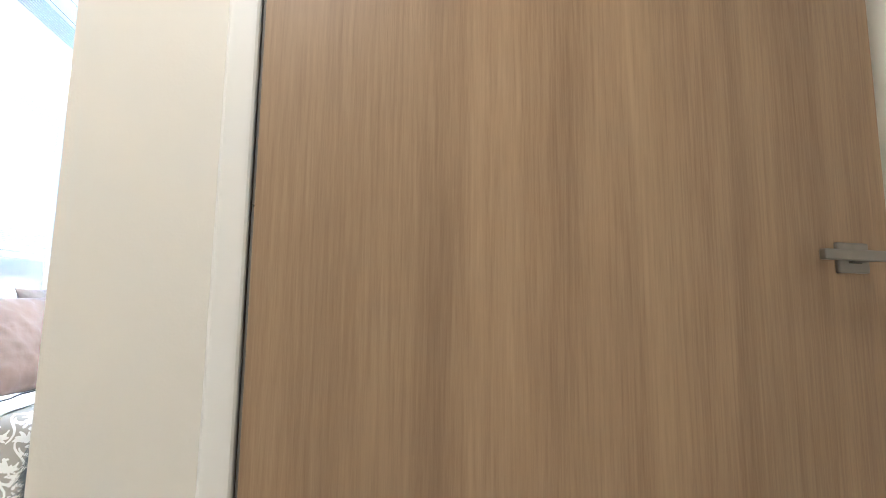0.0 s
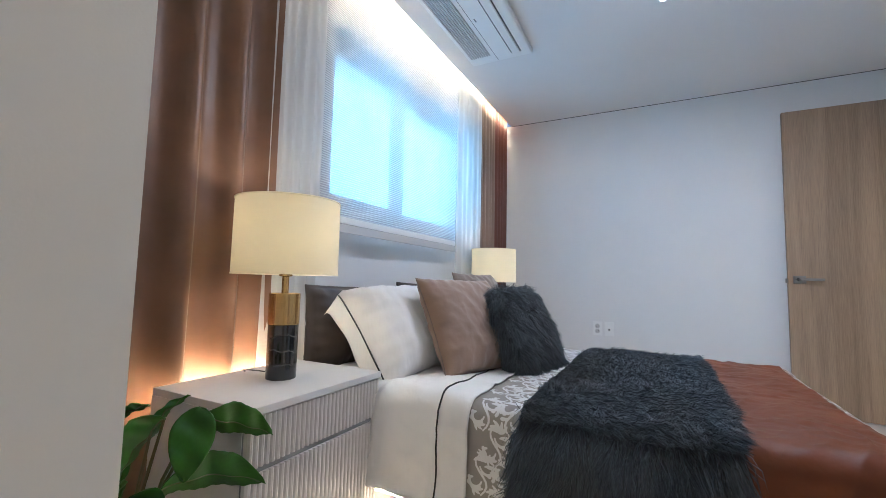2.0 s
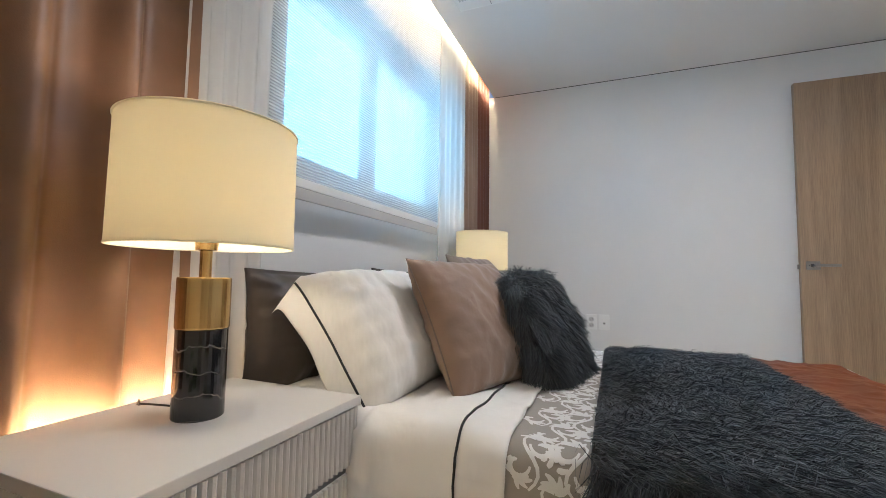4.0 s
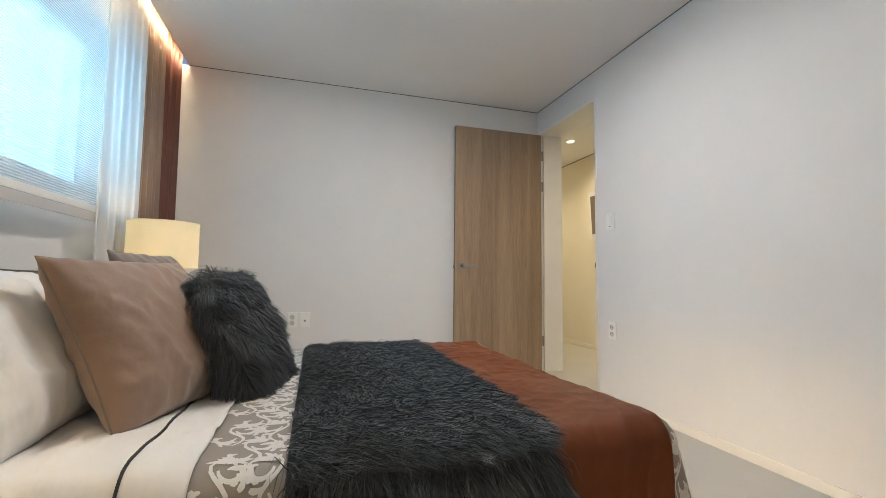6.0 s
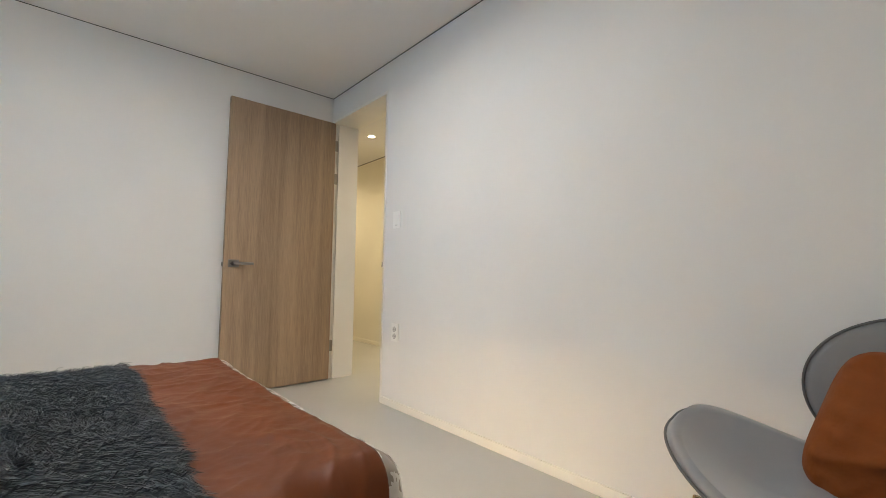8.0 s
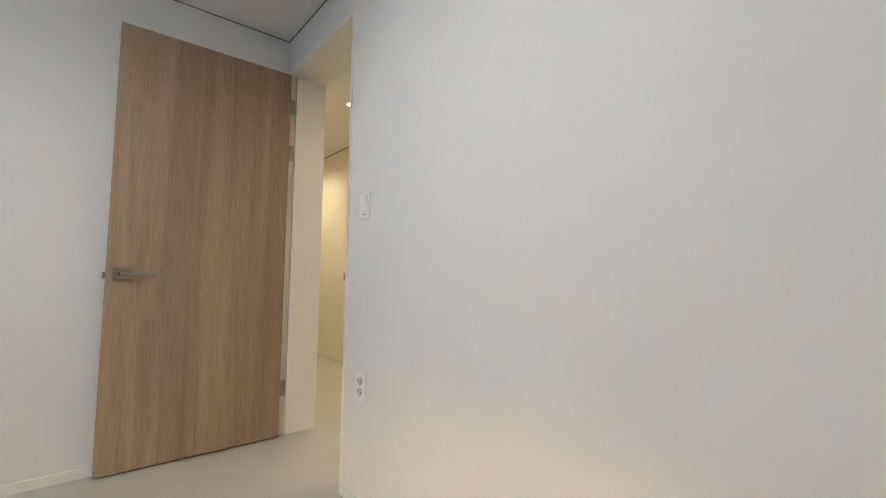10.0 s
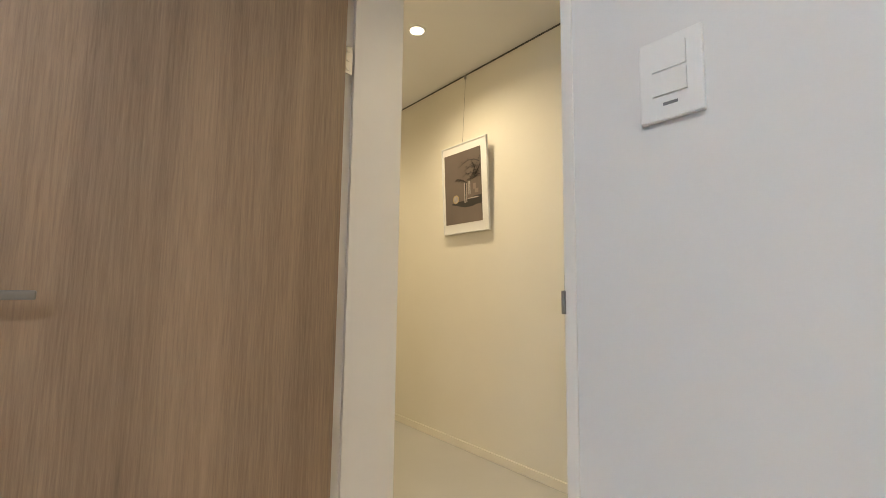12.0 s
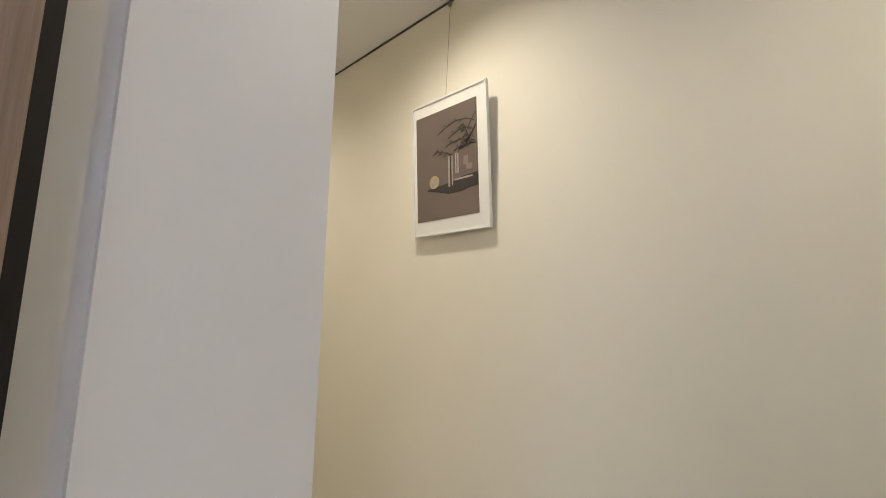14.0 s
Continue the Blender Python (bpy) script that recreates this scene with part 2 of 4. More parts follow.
M = dict(
    wall=material("wall_paper", (0.74, 0.735, 0.73), 0.85, vary=0.03, scale=2.5, bump=0.10, bump_scale=240),
    hall=material("corridor_paper", (0.81, 0.77, 0.67), 0.85, vary=0.03, scale=2.5, bump=0.10, bump_scale=240),
    partition=material("partition_paper", (0.73, 0.69, 0.62), 0.85, vary=0.03, scale=2.5, bump=0.10, bump_scale=240),
    ceiling=material("ceiling_paper", (0.76, 0.75, 0.745), 0.9, vary=0.02, scale=2, bump=0.08, bump_scale=300),
    floor=material("floor_sheet", (0.50, 0.49, 0.46), 0.38, vary=0.07, scale=1.6, bump=0.05, bump_scale=60),
    trim=material("trim_white", (0.78, 0.76, 0.72), 0.45, vary=0.03, scale=8),
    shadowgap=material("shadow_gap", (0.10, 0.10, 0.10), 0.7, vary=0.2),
    door=wood("door_oak", (0.410, 0.290, 0.188), (0.190, 0.130, 0.084)),
    door2=wood("door_oak_second", (0.41, 0.285, 0.165), (0.225, 0.142, 0.078), 4.0),
    steel=material("satin_steel", (0.30, 0.285, 0.265), 0.38, 1.0, vary=0.1, scale=30),
    brass=material("brushed_brass", (0.62, 0.42, 0.17), 0.27, 1.0, vary=0.15, scale=20, stretch=(1, 1, 0.2)),
    tile=material("dark_tile", (0.16, 0.15, 0.14), 0.35, vary=0.3, scale=9, bump=0.1, bump_scale=80),
    grout=material("grout", (0.02, 0.02, 0.02), 0.8),
    plastic=material("white_plastic", (0.80, 0.80, 0.79), 0.35, vary=0.02),
    # near black, in place of the shade inside holes, slots and gaps
    hole=material("dark_recess", (0.02, 0.02, 0.02), 0.6),
    lacquer=material("grey_lacquer", (0.55, 0.54, 0.535), 0.42, vary=0.03, scale=5),
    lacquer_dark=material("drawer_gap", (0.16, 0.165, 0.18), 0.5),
    marble=marble("black_marble"),
    sheet=material("white_cotton", (0.74, 0.72, 0.69), 0.75, vary=0.04, scale=9, bump=0.7, bump_scale=14, deep=0.012, stretch=(1, 1, 0.4)),
    piping=material("black_piping", (0.02, 0.02, 0.022), 0.7),
    dark_pillow=material("dark_brown_satin", (0.044, 0.032, 0.025), 0.5, vary=0.2, scale=8, bump=0.6, bump_scale=8, deep=0.015),
    tan=material("taupe_satin", (0.27, 0.18, 0.128), 0.55, vary=0.12, scale=7, bump=0.5, bump_scale=16, deep=0.010, sheen=0.25, spec=0.35),
    taupe=material("grey_taupe_satin", (0.20, 0.155, 0.13), 0.55, vary=0.15, scale=7, bump=0.9, bump_scale=10, deep=0.020, sheen=0.15),
    damask=material("grey_damask", (0.33, 0.30, 0.265), 0.6, vary=0.1, scale=10, bump=0.3, bump_scale=350),
    scroll=material("ivory_thread", (0.74, 0.73, 0.71), 0.7, vary=0.06, scale=40, bump=0.4, bump_scale=500),
    rust=material("rust_satin", (0.150, 0.040, 0.011), 0.50, vary=0.2, scale=6, bump=0.5, bump_scale=12, deep=0.012, spec=0.25),
    curtain=material("brown_satin_curtain", (0.21, 0.115, 0.070), 0.40, vary=0.3, scale=5, bump=0.15, bump_scale=400),
    curtain2=material("taupe_satin_curtain", (0.25, 0.17, 0.12), 0.42, vary=0.15, scale=4, bump=0.15, bump_scale=400, sheen=0.2),
    curtain3=material("dark_rust_curtain", (0.13, 0.035, 0.018), 0.5, vary=0.2, scale=4, bump=0.15, bump_scale=400),
    sheer=see_through("white_sheer", (0.80, 0.79, 0.78), 0.30, 0.45),
    blind=see_through("ribbed_blind_cloth", (0.78, 0.78, 0.78), 0.42, 0.5, stripes=29.7),
    shade=see_through("ivory_lamp_shade", (0.86, 0.80, 0.64), 0.0, 0.42),
    chair=material("grey_velvet", (0.25, 0.26, 0.275), 0.75, vary=0.12, scale=6, bump=0.1, bump_scale=300, sheen=0.5),
    orange=material("burnt_orange_cotton", (0.215, 0.056, 0.010), 0.75, vary=0.2, scale=8, bump=0.6, bump_scale=16, deep=0.01, spec=0.2),
    leaf=material("green_leaf", (0.030, 0.125, 0.006), 0.42, vary=0.55, scale=14, bump=0.2, bump_scale=60, spec=0.25),
    stem=material("plant_stem", (0.09, 0.08, 0.03), 0.6, vary=0.3),
    pot=material("white_pot", (0.6, 0.6, 0.58), 0.5, vary=0.05),
    soil=material("soil", (0.05, 0.035, 0.025), 0.95, vary=0.4, scale=40, bump=0.6, bump_scale=80),
    rug=material("grey_rug_pile", (0.22, 0.22, 0.23), 0.95, vary=0.5, scale=90, bump=0.6, bump_scale=200),
    base=material("bed_base_fabric", (0.30, 0.29, 0.28), 0.8, vary=0.1),
    vinyl=material("window_vinyl", (0.80, 0.81, 0.82), 0.35, vary=0.02),
    led=material("warm_led_strip", (1, 0.9, 0.7), 0.5, emit=(1, 0.70, 0.38), power=130),
    led_back=material("back_led_strip", (1, 0.9, 0.7), 0.5, emit=(1, 0.66, 0.32), power=260),
    led_cove=material("cove_led_strip", (1, 0.9, 0.7), 0.5, emit=(1, 0.76, 0.46), power=130),
    panel=material("ceiling_panel_diffuser", (1, 1, 1), 0.5, emit=(0.95, 0.97, 1), power=9),
    bulb=material("lamp_bulb", (1, 1, 1), 0.5, emit=(1, 0.84, 0.60), power=120),
    down=material("downlight_diffuser", (1, 1, 1), 0.5, emit=(1, 0.86, 0.62), power=14),
    cord=material("black_cord", (0.02, 0.018, 0.016), 0.5),
    photo=material("taupe_print", (0.175, 0.138, 0.118), 0.5, vary=0.25, scale=3),
    photo_dark=material("dark_print", (0.035, 0.03, 0.028), 0.5),
    photo_leaf=material("olive_print", (0.085, 0.070, 0.055), 0.5, vary=0.3, scale=80),
    photo_mid=material("brown_print", (0.24, 0.19, 0.16), 0.5),
    chair_piping=material("dark_grey_piping", (0.09, 0.095, 0.10), 0.7),
    photo_gold=material("gold_print", (0.5, 0.38, 0.18), 0.5, vary=0.3, scale=60),
    photo_light=material("light_print", (0.42, 0.38, 0.34), 0.5, vary=0.3, scale=50),
    mat=material("white_mat_board", (0.80, 0.79, 0.77), 0.7),
    wire=material("thin_wire", (0.35, 0.33, 0.30), 0.4, 0.8),
    glass_jar=material("amber_glass", (0.25, 0.15, 0.08), 0.1, coat=0.5),
    outside=material("outside_ground", (0.2, 0.2, 0.19), 0.9, vary=0.2),
)


def fur_material(name, root, tip):
    m = material(name, tip, 0.55, sheen=0.15)
    nt, b = m.node_tree, m.node_tree.nodes["Principled BSDF"]
    g, r = nt.nodes.new("ShaderNodeNewGeometry"), nt.nodes.new("ShaderNodeValToRGB")
    r.color_ramp.elements[0].color, r.color_ramp.elements[1].color = rgb(root), rgb(tip)
    nt.links.new(g.outputs["Random Per Island"], r.inputs["Fac"])
    nt.links.new(r.outputs[0], b.inputs["Base Color"])
    return m


M["fur"] = fur_material("dark_grey_fur", (0.020, 0.024, 0.029), (0.105, 0.125, 0.146))

# ---- mesh helpers ----


def solid(name, bm, mat, smooth=False):
    me = bpy.data.meshes.new(name)
    bm.normal_update()
    bm.to_mesh(me)
    bm.free()
    me.materials.append(M[mat] if isinstance(mat, str) else mat)
    if smooth:
        me.shade_smooth()
    return me


def thing(name, bm, mat, label="", category="", group="", kind="", smooth=False):
    return tagged(new(name, solid(name, bm, mat, smooth)), label, category, group, kind)


def part(name, bm, mat, parent, label="", smooth=False, kind=""):
    ob = new(name, solid(name, bm, mat, smooth))
    ob.parent = parent
    ob.matrix_parent_inverse = parent.matrix_world.inverted()
    return tagged(ob, label, kind=kind)


def anchor(name, place, label="", category="", group=""):
    ob = new(name)
    ob.matrix_world = Matrix.Translation(place)
    ob.empty_display_size = 0.05
    return tagged(ob, label, category, group)


def box(x0, y0, z0, x1, y1, z1, bevel=0.0, seg=2, bm=None):
    bm = bm or bmesh.new()
    m = Matrix.Translation(((x0 + x1) / 2, (y0 + y1) / 2, (z0 + z1) / 2)) @ Matrix.Diagonal((abs(x1 - x0), abs(y1 - y0), abs(z1 - z0), 1))
    made = bmesh.ops.create_cube(bm, size=1, matrix=m)
    if bevel:
        edges = list({e for v in made["verts"] for e in v.link_edges})
        bmesh.ops.bevel(bm, geom=edges, offset=bevel, segments=seg, affect="EDGES", profile=0.6)
    return bm


def lathe(profile, place=(0, 0, 0), n=40, bm=None, caps=True):
    """Turns (radius, z) pairs round the z axis at the place."""
    bm = bm or bmesh.new()
    rings = [[bm.verts.new((place[0] + r * math.cos(2 * math.pi * k / n), place[1] + r * math.sin(2 * math.pi * k / n), place[2] + z)) for k in range(n)] for r, z in profile]
    for a, b in zip(rings, rings[1:]):
        for k in range(n):
            bm.faces.new((a[k], a[(k + 1) % n], b[(k + 1) % n], b[k]))
    for ring, r in ((rings[0][::-1], profile[0][0]), (rings[-1], profile[-1][0])):
        if caps and r > 1e-4:
            bm.faces.new(ring)
    return bm


def tube(points, radius, n=8, bm=None, taper=1.0):
    bm = bm or bmesh.new()
    pts = [Vector(p) for p in points]
    rings = []
    for i, p in enumerate(pts):
        d = (pts[min(i + 1, len(pts) - 1)] - pts[max(i - 1, 0)]).normalized()
        u = d.orthogonal().normalized() if i == 0 else (u - d * u.dot(d)).normalized()
        v, r = d.cross(u), radius * (1 + (taper - 1) * i / (len(pts) - 1))
        rings.append([bm.verts.new(p + (u * math.cos(2 * math.pi * k / n) + v * math.sin(2 * math.pi * k / n)) * r) for k in range(n)])
    for a, b in zip(rings, rings[1:]):
        for k in range(n):
            bm.faces.new((a[k], a[(k + 1) % n], b[(k + 1) % n], b[k]))
    bm.faces.new(rings[0][::-1])
    bm.faces.new(rings[-1])
    return bm


def grid(fn, nu, nv, thick=0.0, bm=None):
    """A sheet of fn(u, v) for u, v from 0 to 1, closed to a slab when thick."""
    bm = bm or bmesh.new()
    top = [[Vector(fn(i / nu, j / nv)) for j in range(nv + 1)] for i in range(nu + 1)]
    rows = [[bm.verts.new(p) for p in row] for row in top]
    for i in range(nu):
        for j in range(nv):
            bm.faces.new((rows[i][j], rows[i + 1][j], rows[i + 1][j + 1], rows[i][j + 1]))
    if thick:
        low = []
        for i in range(nu + 1):
            row = []
            for j in range(nv + 1):
                a = top[min(i + 1, nu)][j] - top[max(i - 1, 0)][j]
                b = top[i][min(j + 1, nv)] - top[i][max(j - 1, 0)]
                n = a.cross(b)
                n = n.normalized() if n.length > 1e-9 else Vector((0, 0, 1))
                row.append(bm.verts.new(top[i][j] - n * thick))
            low.append(row)
        for i in range(nu):
            for j in range(nv):
                bm.faces.new((low[i][j], low[i][j + 1], low[i + 1][j + 1], low[i + 1][j]))
        for i in range(nu):
            bm.faces.new((rows[i][0], low[i][0], low[i + 1][0], rows[i + 1][0]))
            bm.faces.new((rows[i + 1][nv], low[i + 1][nv], low[i][nv], rows[i][nv]))
        for j in range(nv):
            bm.faces.new((rows[0][j + 1], low[0][j + 1], low[0][j], rows[0][j]))
            bm.faces.new((rows[nu][j], low[nu][j], low[nu][j + 1], rows[nu][j + 1]))
    return bm


def setting(name, bm, mat, label="", smooth=False):
    return thing(name, bm, mat, label, kind="structure", smooth=smooth)


# ---- floor, walls, ceiling ----
setting("floor", box(-3.3, -5.6, -0.10, 1.5, 3.4, 0.0), "floor", "pale grey smooth sheet floor through the bedroom and the corridor")
setting("ceiling", box(XC, -5.6, H, WT / 2, 0.1, H + 0.12), "ceiling", "flat white papered ceiling with a light cove along the window")
b = box(XW - 0.2, -3.7, H + 0.16, XC + 0.005, 0.1, H + 0.24)
box(XC, -3.7, H + 0.121, XC + 0.02, 0.1, H + 0.159, bm=b)
box(XW - 0.2, -5.6, H, XC - 0.001, -3.701, H + 0.12, bm=b)
setting("cove_ceiling", b, "ceiling", "recessed white ceiling of the light cove above the window")
b = box(XW - 0.2, -3.7, 0, XW, -2.30, H + 0.16)
box(XW - 0.2, -0.60, 0, XW, 0.1, H + 0.16, bm=b)
box(XW - 0.2, -2.30, 0, XW, -0.60, 1.20, bm=b)
box(XW - 0.2, -2.30, 2.14, XW, -0.60, H + 0.16, bm=b)
setting("wall_window", b, "wall", "pale papered wall with a window opening behind the bed")
setting("wall_far", box(XW, 0.0, 0, WT, 0.12, H), "wall", "plain pale grey papered wall")
b = box(0, YQ, 0, WT, DY0 - 0.02, H)
box(0, DY0 - 0.02, DZ + 0.02, WT, -0.001, H, bm=b)
box(0, -0.012, 0, WT, -0.001, DZ + 0.02, bm=b)
setting("wall_door", b, "wall", "long plain pale grey papered wall with the doorway")
b = box(XR, YP, 0, WT, YQ, H)
box(XR + 0.12, YQ, 0, WT, YQ + 0.09, H, bm=b)
box(XW, -3.695, 0, XL, -3.545, H, bm=b)
setting("wall_partition", b, "partition", "cream papered partition with an open passage")
b = box(-3.26, -5.7, 0, 0.3, -5.6, H)
box(-3.26, -5.6, 0, -2.9, -3.701, H, bm=b)
box(0.0, -5.6, 0, 0.3, YP - 0.001, H, bm=b)
setting("wall_dressing", b, "hall", "plain cream walls of the dressing passage")
setting("wall_corridor_near", box(WT, 0.121, 0, WT - 0.1, 3.4, HZ), "hall", "cream papered corridor wall")
setting("wall_corridor_end", box(WT + 0.001, 3.3, 0, HX - 0.001, 3.4, HZ), "hall", "cream papered corridor wall")
setting("wall_corridor_start", box(WT + 0.001, -3.0, 0, HX - 0.001, -2.9, HZ), "hall", "cream papered corridor wall")
setting("wall_corridor", box(HX, -3.0, 0, HX + 0.12, 3.4, HZ), "hall", "cream papered corridor walls lit by warm downlights")
setting("corridor_ceiling", box(WT / 2 + 0.001, -3.0, HZ, HX + 0.12, 3.4, HZ + 0.12), "ceiling", "white papered corridor ceiling")
# shadow gaps under the ceiling, painted as thin dark strips, and baseboards
setting("trim_far", box(XC, -0.004, H - 0.004, 0, 0.0, H), "shadowgap", "thin dark strip painted as the shadow line under the ceiling")
setting("trim_door_wall", box(-0.004, YQ, H - 0.004, 0.0, -0.004, H), "shadowgap", "thin dark strip painted as the shadow line under the ceiling")
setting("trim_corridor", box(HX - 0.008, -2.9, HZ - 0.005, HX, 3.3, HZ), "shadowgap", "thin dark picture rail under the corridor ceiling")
setting("baseboard_door_wall", box(-0.012, YQ, 0, -0.0, DY0 - 0.022, 0.045, 0.002), "trim", "low white baseboard")
setting("baseboard_far", box(XW, -0.012, 0, -0.03, 0.0, 0.045, 0.002), "trim", "low white baseboard")
setting("baseboard_corridor", box(HX - 0.010, -2.9, 0, HX, 3.3, 0.045, 0.002), "hall", "low cream baseboard")

# ---- doorway with the open oak door ----


def hinge(parent, z, x0=0.0, y=DY1):
    b = box(x0 + 0.002, y - 0.012, z - 0.045, x0 + 0.034, y - 0.0095, z + 0.045, 0.0006)
    for dz in (-0.03, 0.0, 0.03):
        box(x0 + 0.014, y - 0.0135, z + dz - 0.004, x0 + 0.022, y - 0.012, z + dz + 0.004, bm=b)
    h = part("hinge", b, "steel", parent, "satin steel butt hinge")
    part("knuckle", lathe([(0.006, -0.05), (0.007, -0.048), (0.007, 0.048), (0.006, 0.05)], (x0 - 0.004, y - 0.016, z), 12), "steel", h, smooth=True)
    return h


b = box(-0.003, DY0 - 0.02, 0, WT + 0.003, DY0, DZ + 0.02, 0.001)
box(-0.003, DY0, DZ, WT + 0.003, -0.01, DZ + 0.02, bm=b)
box(0.045, DY1 - 0.006, 0, WT + 0.003, -0.012, DZ, bm=b)
box(-0.003, -0.0205, 0, 0.045, -0.0125, DZ, bm=b)
frame_in = setting("door_frame", b, "trim", "slim cream door frame with a rebate")
b = box(-0.001, DY0 - 0.0005, 0.885, 0.028, DY0 + 0.0015, 0.972, 0.0004)
box(-0.009, DY0 - 0.003, 0.912, -0.003, DY0 + 0.002, 0.948, 0.001, bm=b)
# dark filler strip stands in for the shade inside the hinge gap
part("gap_shade", box(-0.002, -0.0298, 0.010, 0.010, -0.0207, DZ - 0.004), "hole", frame_in, "dark strip added as the shade of the gap beside the hinges")
part("strike_plate", b, "steel", frame_in, "small steel strike plate with a bent lip")

door = tagged(anchor("door_1", (0, -0.047, 0)), "open flush oak veneer door with a steel lever, against the pale wall", "door")
part("leaf", box(-0.822, -0.068, 0.010, -0.002, -0.030, DZ - 0.012, 0.0015), "door", door, "flush oak veneer leaf with vertical grain")
for z in (1.953, 1.668, 0.272):
    hinge(door, z)


def lever(parent, x, y, z, way, side):
    """A square rose and a flat lever, which points along way on x; side: the way it stands off on y."""
    rose = part("rose", box(x - 0.036, y, z - 0.027, x + 0.036, y + side * 0.008, z + 0.027, 0.0035, 3), "steel", parent, "oblong satin steel rose with rounded corners")
    # dark patches on the surface stand for the shaded oval and keyhole
    part("recess", box(x - 0.014, y + side * 0.008, z - 0.010, x + 0.016, y + side * 0.0086, z + 0.010), "hole", rose)
    part("keyhole", lathe([(0.003, 0), (0.003, 0.0012)], (0, 0, 0), 12), "hole", rose).matrix_world = Matrix.Translation((x - way * 0.021, y + side * 0.008, z)) @ pose(0, 0, 0, -90 * side, 0, 0)
    b = tube([(x, y + side * 0.008, z), (x, y + side * 0.045, z)], 0.009, 16)
    bb = box(x - 0.011 if way > 0 else x - 0.125, y + side * 0.038, z - 0.009, x + 0.125 if way > 0 else x + 0.011, y + side * 0.050, z + 0.009, 0.004, 3, bm=b)
    part("lever", bb, "steel", parent, "flat satin steel lever")


lever(door, -0.760, -0.068, 0.928, 1, -1)
part("latch", box(-0.834, -0.056, 0.905, -0.822, -0.042, 0.935, 0.002), "steel", door)

# ---- dressing side: closed oak door in the partition over dark tiles ----
b = box(-1.252, YP - 0.022, 0, -1.208, YP - 0.001, 2.20, 0.009, 4)
box(-0.100, YP - 0.022, 0, -0.060, YP - 0.001, 2.20, 0.003, bm=b)
box(-1.208, YP - 0.014, 2.156, -0.100, YP - 0.001, 2.20, 0.003, bm=b)
setting("door_frame_dressing", b, "trim", "cream painted door frame with a rounded edge")
tiles = setting("tile_backing", box(-1.207, YP - 0.006, 0, -0.103, YP - 0.001, 2.155), "grout", "dark stone tiles behind the oak door")
for z0, z1 in ((0.004, 0.423), (0.427, 1.022), (1.026, 1.622), (1.626, 2.15)):
    part("tile", box(-1.206, YP - 0.014, z0, -0.104, YP - 0.0062, z1, 0.001), "tile", tiles)
door2 = tagged(anchor("door_2", (-1.18, -3.70, 0)), "oak veneer door with a steel lever, standing slightly proud of its frame", "door")
part("leaf", box(-1.190, -3.725, 0.010, -0.103, -3.687, 2.15, 0.0015), "door2", door2, "flush oak veneer leaf with vertical grain")
lever(door2, -0.205, -3.725, 0.975, -1, -1)
for z in (1.9, 0.28):
    part("hinge", box(-1.207, -3.690, z - 0.05, -1.190, -3.684, z + 0.05), "steel", door2)

# ---- window, blind and curtains ----
W0, W1, WZ0, WZ1 = -2.30, -0.60, 1.20, 2.14
win = setting("window_1", box(XW - 0.13, W0, WZ0, XW - 0.05, W0 + 0.04, WZ1, 0.004), "vinyl", "white vinyl sliding window with two sashes")
for name, q in (("window_frame", (W0 + 0.04, WZ0, W1 - 0.04, WZ0 + 0.04)), ("window_frame", (W0 + 0.04, WZ1 - 0.04, W1 - 0.04, WZ1)), ("window_frame", (W1 - 0.04, WZ0, W1, WZ1))):
    part(name, box(XW - 0.13, q[0], q[1], XW - 0.05, q[2], q[3], 0.004), "vinyl", win)
glassm = bpy.data.materials.new("window_glass")
glassm.use_nodes = True
gb = glassm.node_tree.nodes["Principled BSDF"]
gb.inputs["Transmission Weight"].default_value, gb.inputs["Roughness"].default_value, gb.inputs["IOR"].default_value = 1.0, 0.02, 1.1
gb.inputs["Base Color"].default_value = (0.85, 0.97, 1, 1)
M["glass"] = glassm
for y0, y1, s0, s1, dx in ((W0 + 0.04, -1.56, 0.062, 0.09, 0.0), (-1.56, W1 - 0.04, 0.095, 0.065, -0.03)):
    x0, x1 = XW - 0.095 + dx, XW - 0.068 + dx
    z0, z1, g0, g1 = WZ0 + 0.04, WZ1 - 0.04, WZ0 + 0.10, WZ1 - 0.085
    b = box(x0, y0, z0, x1, y0 + s0, z1, 0.003)
    box(x0, y1 - s1, z0, x1, y1, z1, 0.003, bm=b)
    box(x0, y0 + s0, z0, x1, y1 - s1, g0, 0.003, bm=b)
    box(x0, y0 + s0, g1, x1, y1 - s1, z1, 0.003, bm=b)
    sash = part("sash", b, "vinyl", win, "white vinyl sash")
    pane = part("pane", box((x0 + x1) / 2 - 0.002, y0 + s0 - 0.005, g0 - 0.005, (x0 + x1) / 2 + 0.002, y1 - s1 + 0.005, g1 + 0.005), "glass", sash)
    pane.visible_shadow = False
part("latch", box(XW - 0.068, -1.60, 1.66, XW - 0.054, -1.575, 1.73, 0.003), "plastic", win)
b = box(XW - 0.001, W0 - 0.04, WZ0 - 0.04, XW + 0.012, W1 + 0.04, WZ0, 0.003)
box(XW - 0.001, W0 - 0.04, WZ1, XW + 0.012, W1 + 0.04, WZ1 + 0.04, 0.003, bm=b)
box(XW - 0.001, W0 - 0.04, WZ0, XW + 0.012, W0, WZ1, 0.003, bm=b)
box(XW - 0.001, W1, WZ0, XW + 0.012, W1 + 0.04, WZ1, 0.003, bm=b)
part("window_trim", b, "vinyl", win)
glowing = bpy.data.materials.new("sky_haze")
glowing.use_nodes = True
gl = glowing.node_tree.nodes["Principled BSDF"]
